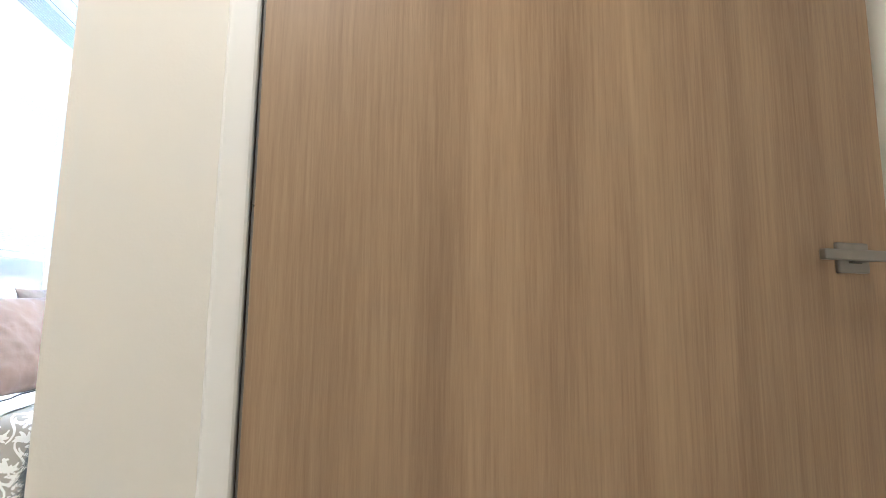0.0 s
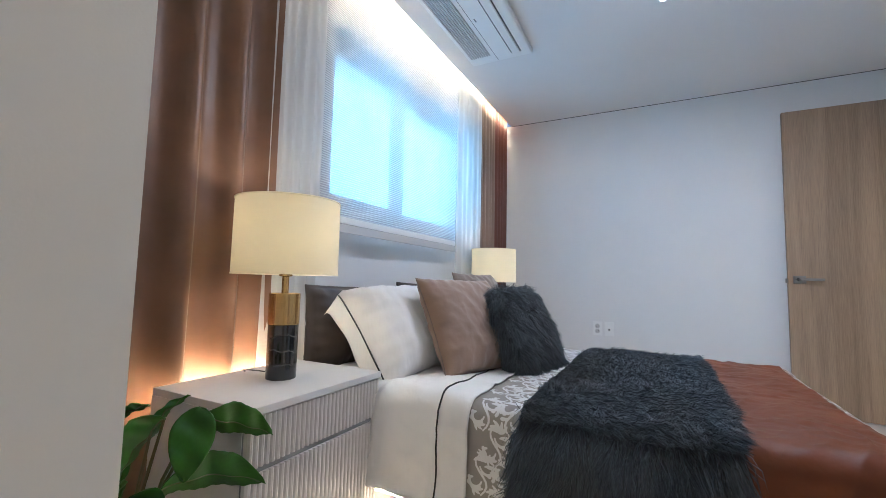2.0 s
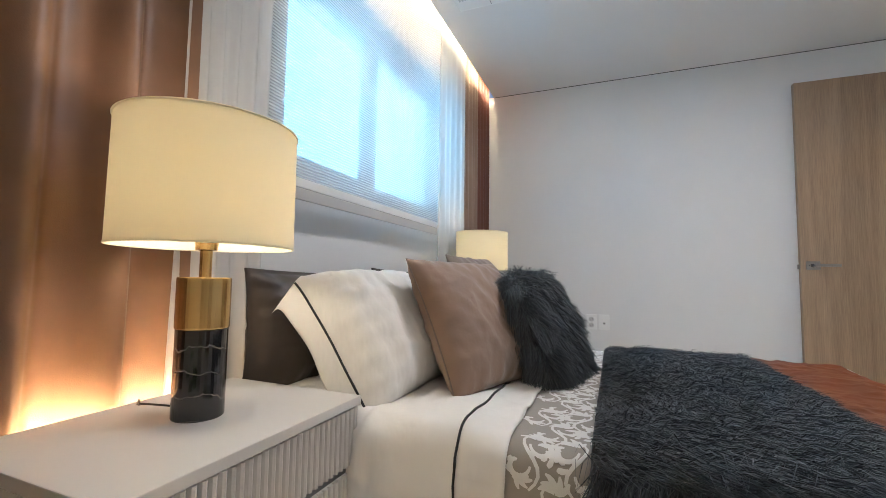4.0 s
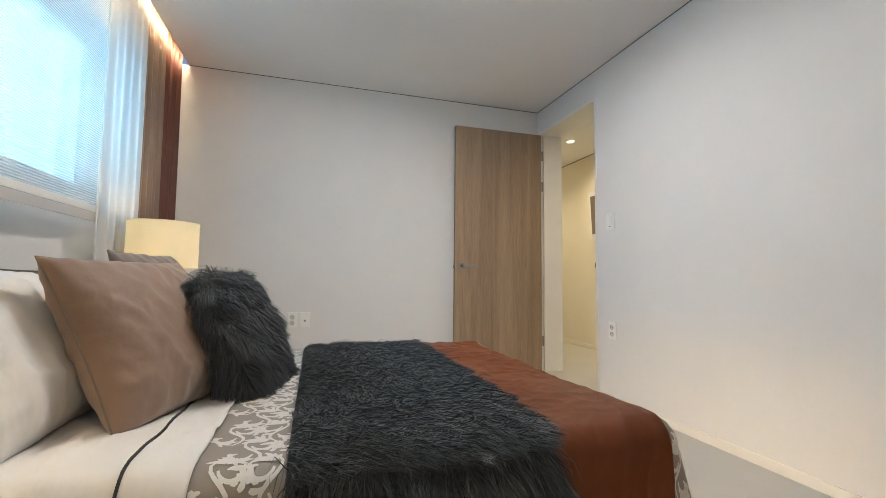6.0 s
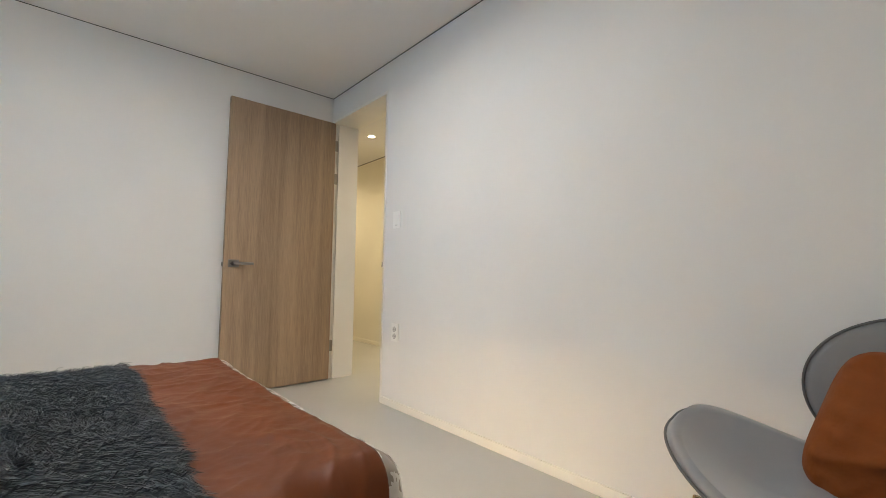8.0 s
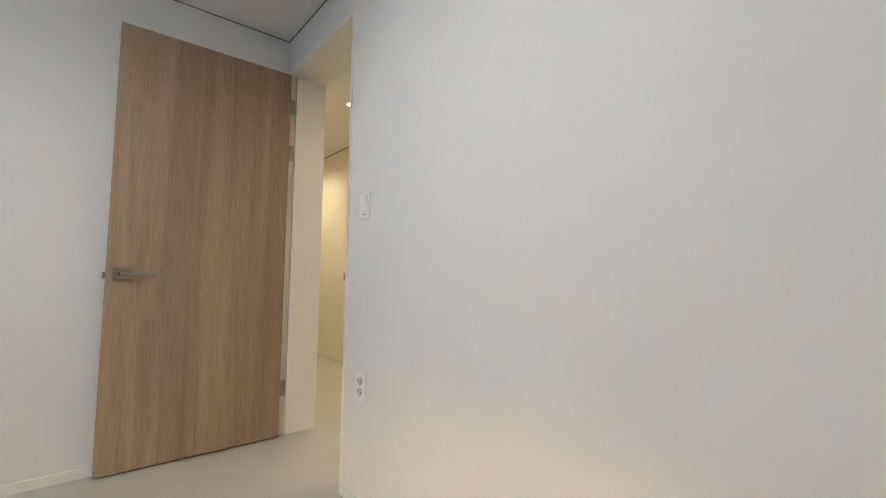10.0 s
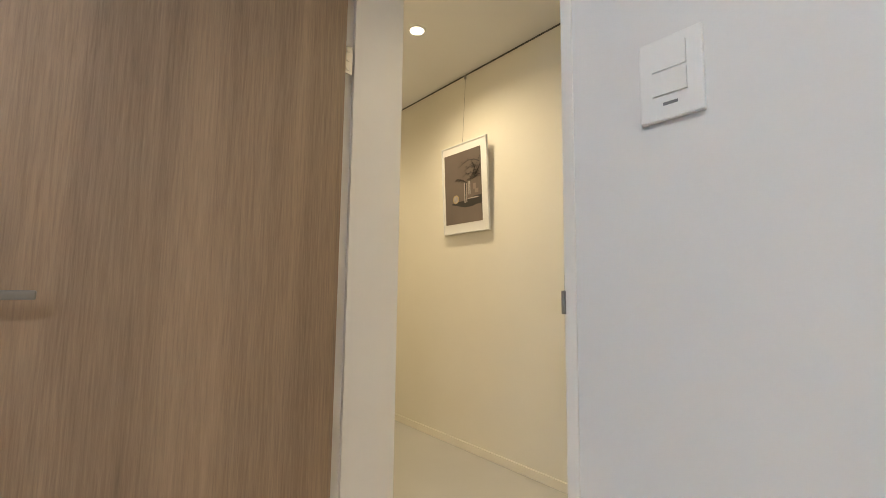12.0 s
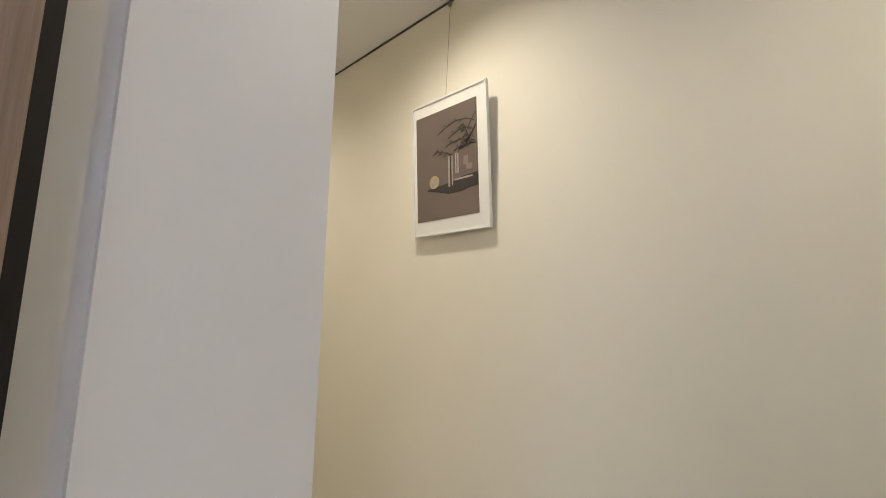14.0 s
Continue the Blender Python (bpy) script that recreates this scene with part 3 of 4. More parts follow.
gl.inputs["Base Color"].default_value = (0, 0, 0, 1)
gl.inputs["Emission Color"].default_value, gl.inputs["Emission Strength"].default_value = (0.48, 0.82, 1.0, 1), 1.9
M["sky_haze"] = glowing
setting("backdrop", box(-8.1, -12, -3, -8.0, 10, 9), "sky_haze", "bright hazy daylight outside the window")
setting("ground", box(-60, -60, -3.3, -3.3, 60, -3.0), "outside", "pale ground outside the window")

XB = -2.945
blind = tagged(anchor("roller_blind", (XB, -1.85, 2.45)), "lowered translucent white ribbed roller blind over the window", "blind")


def pleat(u, v):
    return (XB + 0.0009 * math.cos(v * 258 * math.pi), -2.62 + 1.56 * u, 1.115 + v * (2.48 - 1.115))


part("cloth", grid(pleat, 2, 1032), "blind", blind, "finely ribbed white cloth")
part("hem", box(XB - 0.004, -2.62, 1.118, XB + 0.004, -1.06, 1.150, 0.003), "plastic", blind, "plain white stitched hem")
part("bottom_band", box(XB - 0.006, -2.62, 1.074, XB + 0.006, -1.06, 1.1155, 0.004), "lacquer", blind, "flat grey band below the cloth")
part("roller", tube([(XB - 0.02, -2.62, 2.49), (XB - 0.02, -1.09, 2.49)], 0.022, 14), "plastic", blind)


def drape(name, x, y0, y1, z0, z1, folds, depth, mat, label, category, seed=0.0, pinch=0.0):
    th = anchor(name, (x, (y0 + y1) / 2, z0), label, category)
    rnd = random.Random(int(seed * 100) + 7)
    ph = [rnd.uniform(-0.7, 0.7) for _ in range(folds + 2)]

    def fn(u, v):
        k = u * folds
        i = int(k)
        off = ph[i] * (1 - (k - i)) + ph[i + 1] * (k - i)
        w = math.cos(2 * math.pi * k + off)
        w = w * (1 - 0.18 * w * w) + 0.16 * math.sin(4 * math.pi * k + 3 * off + 2.2 * v)
        low = 1 - v
        y = y0 + (y1 - y0) * u + 0.008 * math.sin(7 * v + 5 * u + seed) * low
        return (x + depth * w * (0.75 + 0.25 * low) + 0.01 * math.sin(11 * u + seed) * low, y, z0 + (z1 - z0) * v)

    part("cloth", grid(fn, folds * 14, 26), mat, th, smooth=True)
    return th


drape("curtain", -2.947, -3.53, -2.720, 0.02, 2.50, 5, 0.047, "curtain", "heavy brown satin curtain drawn beside the window", "curtain", 1.0)
drape("curtain", -2.945, -0.69, -0.34, 0.02, 2.50, 5, 0.030, "curtain2", "heavy taupe satin curtain drawn beside the window", "curtain", 2.0)
drape("curtain", -2.945, -0.34, -0.02, 0.02, 2.50, 4, 0.030, "curtain3", "dark rust satin curtain in the corner of the room", "curtain", 3.0)
drape("sheer_curtain", -2.918, -2.765, -2.50, 0.02, 2.50, 5, 0.015, "sheer", "white sheer curtain gathered beside the blind", "curtain", 4.0)
drape("sheer_curtain", -2.916, -1.15, -0.70, 0.02, 2.50, 5, 0.016, "sheer", "white sheer curtain gathered beside the blind", "curtain", 5.0)

cove = tagged(anchor("cove_light", (XC, -1.75, H + 0.03)), "warm white light strip hidden in the ceiling cove", "light")
part("strip", box(XC - 0.008, -3.54, H + 0.022, XC - 0.0005, -0.02, H + 0.034), "led_cove", cove)

# ---- ceiling panel light and air conditioner ----
pl = tagged(anchor("ceiling_light", (-1.36, -1.75, 2.33)), "square flat white ceiling light, switched on", "ceiling light")
part("frame", box(-1.605, -1.995, 2.325, -1.115, -1.505, 2.3748, 0.006), "plastic", pl)
part("diffuser", box(-1.60, -1.99, 2.309, -1.12, -1.51, 2.325, 0.005), "panel", pl)

ac = tagged(anchor("ceiling_air_conditioner", (-2.53, -1.79, 2.36)), "white ceiling cassette air conditioner with an oblong louvre panel", "air conditioner")
part("panel", box(-2.745, -2.30, 2.337, -2.325, -1.26, 2.3748, 0.018, 3), "plastic", ac, "white panel with rounded edges")
b = bmesh.new()
for i in range(9):
    box(-2.715 + i * 0.0155, -2.20, 2.331, -2.707 + i * 0.0155, -1.36, 2.3375, bm=b)
part("intake_grille", b, "lacquer", ac, "ribbed intake grille")
part("seam", box(-2.556, -2.28, 2.3362, -2.553, -1.28, 2.3372), "lacquer_dark", ac)
b = box(-2.452, -2.20, 2.3355, -2.446, -1.33, 2.3373)
box(-2.392, -2.20, 2.3355, -2.386, -1.33, 2.3373, bm=b)
box(-2.446, -2.20, 2.3355, -2.392, -2.195, 2.3373, bm=b)
box(-2.446, -1.335, 2.3355, -2.392, -1.33, 2.3373, bm=b)
part("outlet_slot", b, "hole", ac)
part("louvre", box(-2.444, -2.193, 2.329, -2.394, -1.337, 2.3372, 0.003), "plastic", ac)
for y in (-2.22, -1.75):
    part("marker", box(-2.535, y, 2.3355, -2.528, y + 0.03, 2.3375), "lacquer_dark", ac)

# ---- bed ----
BX0, BX1, BY0, BY1, BZ = -2.99, -1.085, -2.615, -1.29, 0.485
R = 0.06


def creases(x, y, seed, size=9.0, bend=0.35):
    """Height from 0 to 1 of soft crossing creases in a cloth."""
    k = noise.noise(Vector((x * size * 0.35, y * size * 0.35, seed)))
    h = 0.0
    for i, (w, ax, ay) in enumerate(((1.0, 1.0, 0.30), (0.6, -0.45, 1.1), (0.4, 1.9, 1.2))):
        r = noise.noise(Vector((x * size * ax + bend * k * 6, y * size * ay + bend * k * 4, seed + 7.3 * i)))
        h += w * max(0.0, 1 - 2.4 * abs(r)) ** 2
    return h / 2


def lay(x, y, lift=0.0, flare=0.05, wave=0.012, drop=0.30, foot=True, rumple=0.0, seed=0.0, size=9.0):
    """Lays the flat point (x, y) of a cloth over the mattress, falling down its sides."""
    ix, iy0, iy1 = BX1 - R, BY0 + R, BY1 - R
    ex = max(0.0, x - ix) if foot else 0.0
    ey = min(0.0, y - iy0) + max(0.0, y - iy1)
    d = math.hypot(ex, ey)
    cx, cy = (min(x, ix) if foot else x), min(max(y, iy0), iy1)
    puff = 0.006 * math.sin(5.1 * x + 1.3) * math.sin(4.3 * y) + 0.003 * math.sin(17 * x + 9 * y)
    fold = rumple * creases(x, y, seed, size) if rumple else 0.0
    if d < 1e-9:
        return Vector((cx, cy, BZ + lift + puff + fold))
    ux, uy = ex / d, ey / d
    d = min(d, drop + R)
    lift += fold
    q = math.pi / 2 * R
    if d < q:
        out, down = (R + lift) * math.sin(d / R), (R + lift) * (1 - math.cos(d / R)) - lift
    else:
        t = (d - q) / max(drop, 0.01)
        out = R + lift + flare * t * (0.5 + 0.9 * max(0.0, ux)) + wave * t * math.sin(19 * (x + y) + 3 * math.sin(7 * x)) 
        down = R + (d - q)
    return Vector((cx + ux * out, cy + uy * out, BZ + puff - down))


bed = tagged(anchor("bed", (-2.08, -1.88, 0)), "double bed made up over a low glowing base", "bed")
part("base", box(BX0, BY0 + 0.035, 0.14, BX1 - 0.10, BY1 - 0.10, 0.22, 0.01), "base", bed, "low platform base")
part("plinth", box(BX0 + 0.05, BY0 + 0.30, 0.0, BX1 - 0.30, BY1 - 0.30, 0.14, 0.005), "base", bed)
part("mattress", box(BX0, BY0 + 0.03, 0.222, BX1 - 0.03, BY1 - 0.03, BZ - 0.02, 0.05, 4), "sheet", bed)
b = box(BX0 + 0.1, BY0 + 0.045, 0.126, BX1 - 0.142, BY0 + 0.057, 0.1395)
box(BX1 - 0.142, BY0 + 0.058, 0.126, BX1 - 0.13, BY1 - 0.14, 0.1395, bm=b)
part("light_strip", b, "led", bed, "warm light strip under the base")


def cover(x0, x1, y0, y1, lift, thick, nu, nv, **k):
    return grid(lambda u, v: lay(x0 + (x1 - x0) * u, y0 + (y1 - y0) * v, lift, **k), nu, nv, thick)


FL = BY0 - 0.31
sheet = thing("top_sheet", cover(-2.985, -2.14, FL - 0.02, BY1 + 0.30, 0.012, 0.004, 90, 200, foot=False, drop=0.275, wave=0.016, rumple=0.013, seed=2.0, size=7.0), "sheet", "white cotton top sheet with black piping, hanging over the mattress", "bed sheet", smooth=True)
b = cover(-2.2435, -2.2395, FL - 0.02, BY1 + 0.30, 0.0165, 0.004, 2, 200, foot=False, drop=0.275, wave=0.016, rumple=0.013, seed=2.0, size=7.0)
part("piping", b, "piping", sheet, "thin black piping")
dam = thing("damask_bedspread", cover(-2.16, BX1 + 0.26, FL, BY1 + 0.28, 0.004, 0.003, 90, 110, drop=0.265), "damask", "grey damask bedspread with ivory scrollwork", "bedspread", smooth=True)


def scrollwork():
    """Ivory scrolls and leaves laid over the bedspread as raised ribbons."""
    bm = bmesh.new()
    rnd = random.Random(5)

    def ribbon(pts, w0, w1):
        prev = None
        n = len(pts)
        for i, (x, y) in enumerate(pts):
            a, c = pts[max(i - 1, 0)], pts[min(i + 1, n - 1)]
            dx, dy = c[0] - a[0], c[1] - a[1]
            s = math.hypot(dx, dy) or 1
            t = i / (n - 1)
            w = (w0 + (w1 - w0) * t) * (0.35 + 0.65 * math.sin(math.pi * min(1, t * 0.9 + 0.1)))
            l = lay(x - dy / s * w, y + dx / s * w, 0.0062, drop=0.265)
            r = lay(x + dy / s * w, y - dx / s * w, 0.0062, drop=0.265)
            cur = (bm.verts.new(l), bm.verts.new(r))
            if prev:
                bm.faces.new((prev[0], prev[1], cur[1], cur[0]))
            prev = cur

    def spiral(x, y, a, r, turn, w):
        pts = []
        for i in range(17):
            t = i / 16
            ang = a + turn * t * 4.6
            rad = r * (1 - 0.78 * t)
            pts.append((x + rad * math.cos(ang), y + rad * math.sin(ang)))
        ribbon(pts, w, w * 1.5)
        for i in (2, 5, 8, 11):
            p, ang = pts[i], a + turn * i / 16 * 4.6
            lobe = [(p[0] + 0.40 * r * t * math.cos(ang + turn * (0.4 + 1.1 * t)), p[1] + 0.40 * r * t * math.sin(ang + turn * (0.4 + 1.1 * t))) for t in (0, .33, .66, 1)]
            ribbon(lobe, w * 1.1, w * 1.2)

    def leafs(x, y, a, l, w):
        pts = [(x + l * t * math.cos(a + 0.7 * t), y + l * t * math.sin(a + 0.7 * t)) for t in (0, .2, .4, .6, .8, 1)]
        ribbon(pts, w, w * 0.7)

    px, py = 0.086, 0.112
    for i in range(-1, 17):
        for j in range(-3, 27):
            x, y = -2.14 + i * px + (px / 2 if j % 2 else 0), FL + 0.05 + j * py * 0.82
            if x < -2.13 or x > BX1 + 0.22 or y > BY1 + 0.2 or y < FL + 0.01:
                continue
            h = 1 if (i + j) % 2 else -1
            stem = [(x + h * 0.018 * math.sin(t * 6.28), y - 0.060 + 0.12 * t) for t in [k / 9 for k in range(10)]]
            ribbon(stem, 0.0038, 0.0038)
            spiral(x + h * 0.024, y + 0.022, math.pi * (0.5 + 0.5 * h), 0.028, h, 0.0042)
            spiral(x - h * 0.024, y - 0.020, math.pi * (0.5 - 0.5 * h), 0.026, -h, 0.0042)
            for k in range(5):
                leafs(x + h * 0.006, y + 0.040, math.pi / 2 + (k - 2) * 0.6 - 0.3 + rnd.uniform(-0.2, 0.2), rnd.uniform(0.024, 0.034), 0.0074)
            for k in range(3):
                leafs(x - h * 0.018, y - 0.036, -math.pi / 2 + (k - 1) * 0.7, 0.026, 0.0066)
            for k in range(4):
                leafs(x + h * (0.034 + 0.007 * k), y - 0.014 + 0.012 * k, h * 0.6 + k, 0.020, 0.0062)
    return bm


part("scrollwork", scrollwork(), "scroll", dam, "raised ivory scroll pattern", kind="stuff")
rust = thing("rust_throw", cover(-1.50, -1.140, FL + 0.02, BY1 + 0.22, 0.010, 0.004, 80, 220, drop=0.265, rumple=0.008, seed=5.0, size=11.0), "rust", "rust brown satin throw across the foot of the bed", "throw", smooth=True)


def strands(points, normals, length, width, lean, seed, curl=0.4, rise=0.55, tufts=0, cling=0.55):
    """Fur: one tapered, bent ribbon for each root."""
    rng = np.random.default_rng(seed)
    p, n = np.asarray(points, float), np.asarray(normals, float)
    k = len(p)
    lean = np.asarray(lean, float) * np.ones((k, 3))
    side = rng.normal(size=(k, 3))
    ln = length * rng.uniform(0.6, 1.25, (k, 1))
    way = n * rise + lean + rng.normal(size=(k, 3)) * curl
    way /= np.linalg.norm(way, axis=1, keepdims=True)
    end = way + lean * 1.0 + rng.normal(size=(k, 3)) * curl * 0.5 - np.array([0, 0, 0.35])
    end /= np.linalg.norm(end, axis=1, keepdims=True)
    side = np.cross(way, side)
    side /= np.linalg.norm(side, axis=1, keepdims=True)
    a = p - side * width
    b_ = p + side * width
    m = p + way * ln * 0.5
    c, d = m - side * width * 0.8, m + side * width * 0.8
    e = m + end * ln * 0.5
    if tufts:
        heads = rng.integers(0, k, tufts)
        near = np.concatenate([np.argmin(((q[:, None, :] - p[heads][None]) ** 2).sum(2), 1) for q in np.array_split(p, max(1, k // 2500))])
        pull = cling * rng.uniform(0.5, 1.0, (k, 1))
        goal = p[heads][near] + (e[heads] - p[heads])[near] * 1.08
        e = e + (goal - e) * pull
        half = (p[heads][near] + goal) / 2 + n * length * 0.06
        c, d = c + (half - m) * pull * 0.45, d + (half - m) * pull * 0.45
    verts = np.stack([a, b_, c, d, e], 1).reshape(-1, 3)
    base = np.arange(k)[:, None] * 5
    quads = (base + np.array([0, 1, 3, 2])).tolist()
    tris = (base + np.array([2, 3, 4])).tolist()
    me = bpy.data.meshes.new("fur")
    me.from_pydata(verts.tolist(), [], quads + tris)
    me.materials.append(M["fur"])
    return me


def add_fur(parent, me, label):
    ob = new("fur", me)
    ob.parent = parent
    ob.matrix_parent_inverse = parent.matrix_world.inverted()
    return tagged(ob, label, kind="stuff")


FX0, FX1, FY1 = -1.985, -1.455, -1.275
FDROP = 0.24
furthrow = thing("fur_throw", cover(FX0, FX1, BY0 - FDROP, FY1, 0.018, 0.012, 30, 90, drop=0.27), "fur", "dark grey long pile fur throw across the bed", "throw", smooth=True)
rng = np.random.default_rng(3)
pts, nrm, lean = [], [], []
for _ in range(100000):
    x, y = rng.uniform(FX0, FX1), rng.uniform(BY0 - FDROP, FY1)
    p = lay(x, y, 0.018, drop=0.27)
    side = y < BY0
    pts.append(p)
    nrm.append((0, -1, 0.1) if side else (0, 0, 1))
    s = 0.22 * math.sin(7 * x + 3 * math.sin(4 * y)) + 0.12 * math.sin(31 * x + 23 * y)
    lean.append((0.25 * s, -0.15, -0.9) if side else (0.45 + 0.8 * s, -0.75 + 0.4 * s, 0))
pts, nrm, lean = np.array([p[:] for p in pts]), np.array(nrm, float), np.array(lean, float)
side = nrm[:, 1] < -0.5
pile = strands(pts[~side], nrm[~side], 0.058, 0.0011, lean[~side], 4, 0.22, 0.32, tufts=2000, cling=0.5)
add_fur(furthrow, pile, "long dark grey pile")
# the hanging edge: longer locks that stand off and splay
edge = side | (rng.uniform(size=len(pts)) < 0.10) & (pts[:, 1] < BY0 + 0.12)
splay = np.array([(0.9 * (p[0] - (FX0 + FX1) / 2), -0.35, -0.55) for p in pts[edge]])
add_fur(furthrow, strands(pts[edge], nrm[edge], 0.100, 0.0013, splay, 6, 0.26, 0.45, tufts=420, cling=0.8), "long dark grey pile")

# ---- pillows ----


def cushion(name, centre, w, h, t, lean, turn, mat, label, flange=0.0, roll=0.0, seed=1, category="pillow", rounded=0.0, ends=False, flop=0.0, rumple=0.010, size=9.0):
    """A stuffed square standing on its edge: w along y, h up, t thick along x; lean back over the head, turn round z.
    ends: the flange runs along the two short ends alone; flop: how far the upper corner of the near end hangs over."""
    m = Matrix.Translation(centre) @ pose(0, 0, 0, 0, 0, turn) @ pose(0, 0, 0, 0, lean, 0) @ pose(0, 0, 0, roll, 0, 0)
    bm = bmesh.new()
    n = 54
    sheets = []
    f = flange / w * 2

    def place(a, c, s):
        ia, ic = min(1, abs(a) / (1 - f)), (abs(c) if ends else min(1, abs(c) / (1 - f)))
        bulge = max(0.0, (1 - ia ** 2.6) * (1 - ic ** 2.6)) ** 0.55
        pull = 1 - 0.055 * (1 - abs(a) ** 2) * abs(c) ** 3
        pull2 = 1 - 0.055 * (1 - abs(c) ** 2) * abs(a) ** 3
        wr = 0.03 * math.sin(9 * c - 7 * a + seed)
        crease = rumple * creases(a * w / 2 + 0.1 * seed, c * h / 2, seed + 3.1 * s, size) * min(1.0, 3 * bulge)
        # short tucks that run in from the seams
        edge = max(ia, ic)
        tuck = 0.5 * rumple * max(0.0, edge - 0.55) * math.sin(23 * (a if ic > ia else c) + seed) * min(1.0, 4 * bulge)
        inward = 1 - rounded * (abs(a * c)) ** 3
        k = max(0.0, (abs(a) - (1 - f)) / f) if f else 0.0
        x = s * (0.002 + t / 2 * bulge * (1 + wr) + crease + tuck)
        y, z = a * w / 2 * pull2 * inward, c * h / 2 * pull * inward
        if ends and k > 0:
            # the flange folds back round the end of the pillow
            y = math.copysign((1 - f) * w / 2 * pull2 + 0.5 * flange * k, a)
            x -= 0.88 * flange * k + 0.004 * k * math.sin(7 * c + seed)
        if flop and a < 0:
            q = k * max(0.0, c) ** 5
            x, y, z = x - flop * 0.35 * q, y - flop * 0.3 * q, z - flop * q
        return m @ Vector((x, y, z))

    for s in (1, -1):
        rows = [[bm.verts.new(place(i / n * 2 - 1, j / n * 2 - 1, s)) for j in range(n + 1)] for i in range(n + 1)]
        sheets.append(rows)
        for i in range(n):
            for j in range(n):
                q = (rows[i][j], rows[i + 1][j], rows[i + 1][j + 1], rows[i][j + 1])
                bm.faces.new(q if s > 0 else q[::-1])
    front, back = sheets
    ring = [(i, 0) for i in range(n)] + [(n, j) for j in range(n)] + [(i, n) for i in range(n, 0, -1)] + [(0, j) for j in range(n, 0, -1)]
    for p, q in zip(ring, ring[1:] + ring[:1]):
        bm.faces.new((front[p[0]][p[1]], back[p[0]][p[1]], back[q[0]][q[1]], front[q[0]][q[1]]))
    outline = [(front[i][j].co + back[i][j].co) / 2 for i, j in ring]
    return thing(name, bm, mat, label, category, smooth=True), place, outline


cushion("pillow", (-2.872, -2.24, 0.647), 0.70, 0.37, 0.20, 0, 0, "dark_pillow", "dark brown satin pillow against the wall", 0.02, seed=2, rumple=0.016)
cushion("pillow", (-2.872, -1.60, 0.660), 0.66, 0.38, 0.20, -2, 0, "dark_pillow", "dark brown satin pillow against the wall", 0.02, seed=3, rumple=0.016)
for y, sd in ((-2.285, 4), (-1.60, 5)):
    pw, place, outline = cushion("pillow", (-2.592, y, 0.645), 0.69, 0.42, 0.26, -36, 0, "sheet", "plump white cotton pillow with a black piped flange", 0.072, seed=sd, ends=True, flop=0.060, rumple=0.020, size=9.0)
    for a in (-1, 1):
        part("piping", tube([place(a * (1 - 0.144 / 0.69 + 0.045), k / 20 - 1, 1) + Vector((0.003, a * 0.002, 0.001)) for k in range(41)], 0.0030, 6), "piping", pw, "thin black piping")
tanp, _, outline = cushion("cushion", (-2.336, -2.190, 0.680), 0.44, 0.415, 0.16, -27, -18, "tan", "plump taupe satin cushion leaning on the white pillows", seed=7, category="cushion", rumple=0.010, size=13.0)
part("seam", tube(outline + outline[:1], 0.0022, 6), "taupe", tanp, "stitched seam")
cushion("cushion", (-2.420, -1.75, 0.700), 0.42, 0.45, 0.13, -26, -6, "taupe", "grey taupe satin cushion behind the fur cushion", seed=9, category="cushion")
furp, _, outline = cushion("fur_cushion", (-2.165, -1.985, 0.655), 0.39, 0.38, 0.11, -24, -8, "fur", "dark grey long pile fur cushion leaning on the taupe cushions", seed=11, category="cushion", rounded=0.22)
me = furp.data
tri = np.array([(*v.co, *v.normal) for v in me.vertices])
pick = np.random.default_rng(8).integers(0, len(me.polygons), 42000)
pp = np.array([me.polygons[i].center[:] for i in pick]) + np.random.default_rng(9).normal(size=(42000, 3)) * 0.006
nn = np.array([me.polygons[i].normal[:] for i in pick])
add_fur(furp, strands(pp, nn, 0.082, 0.0012, (0.10, 0.0, -0.55), 10, 0.22, 0.6, tufts=300, cling=0.9), "long dark grey pile")

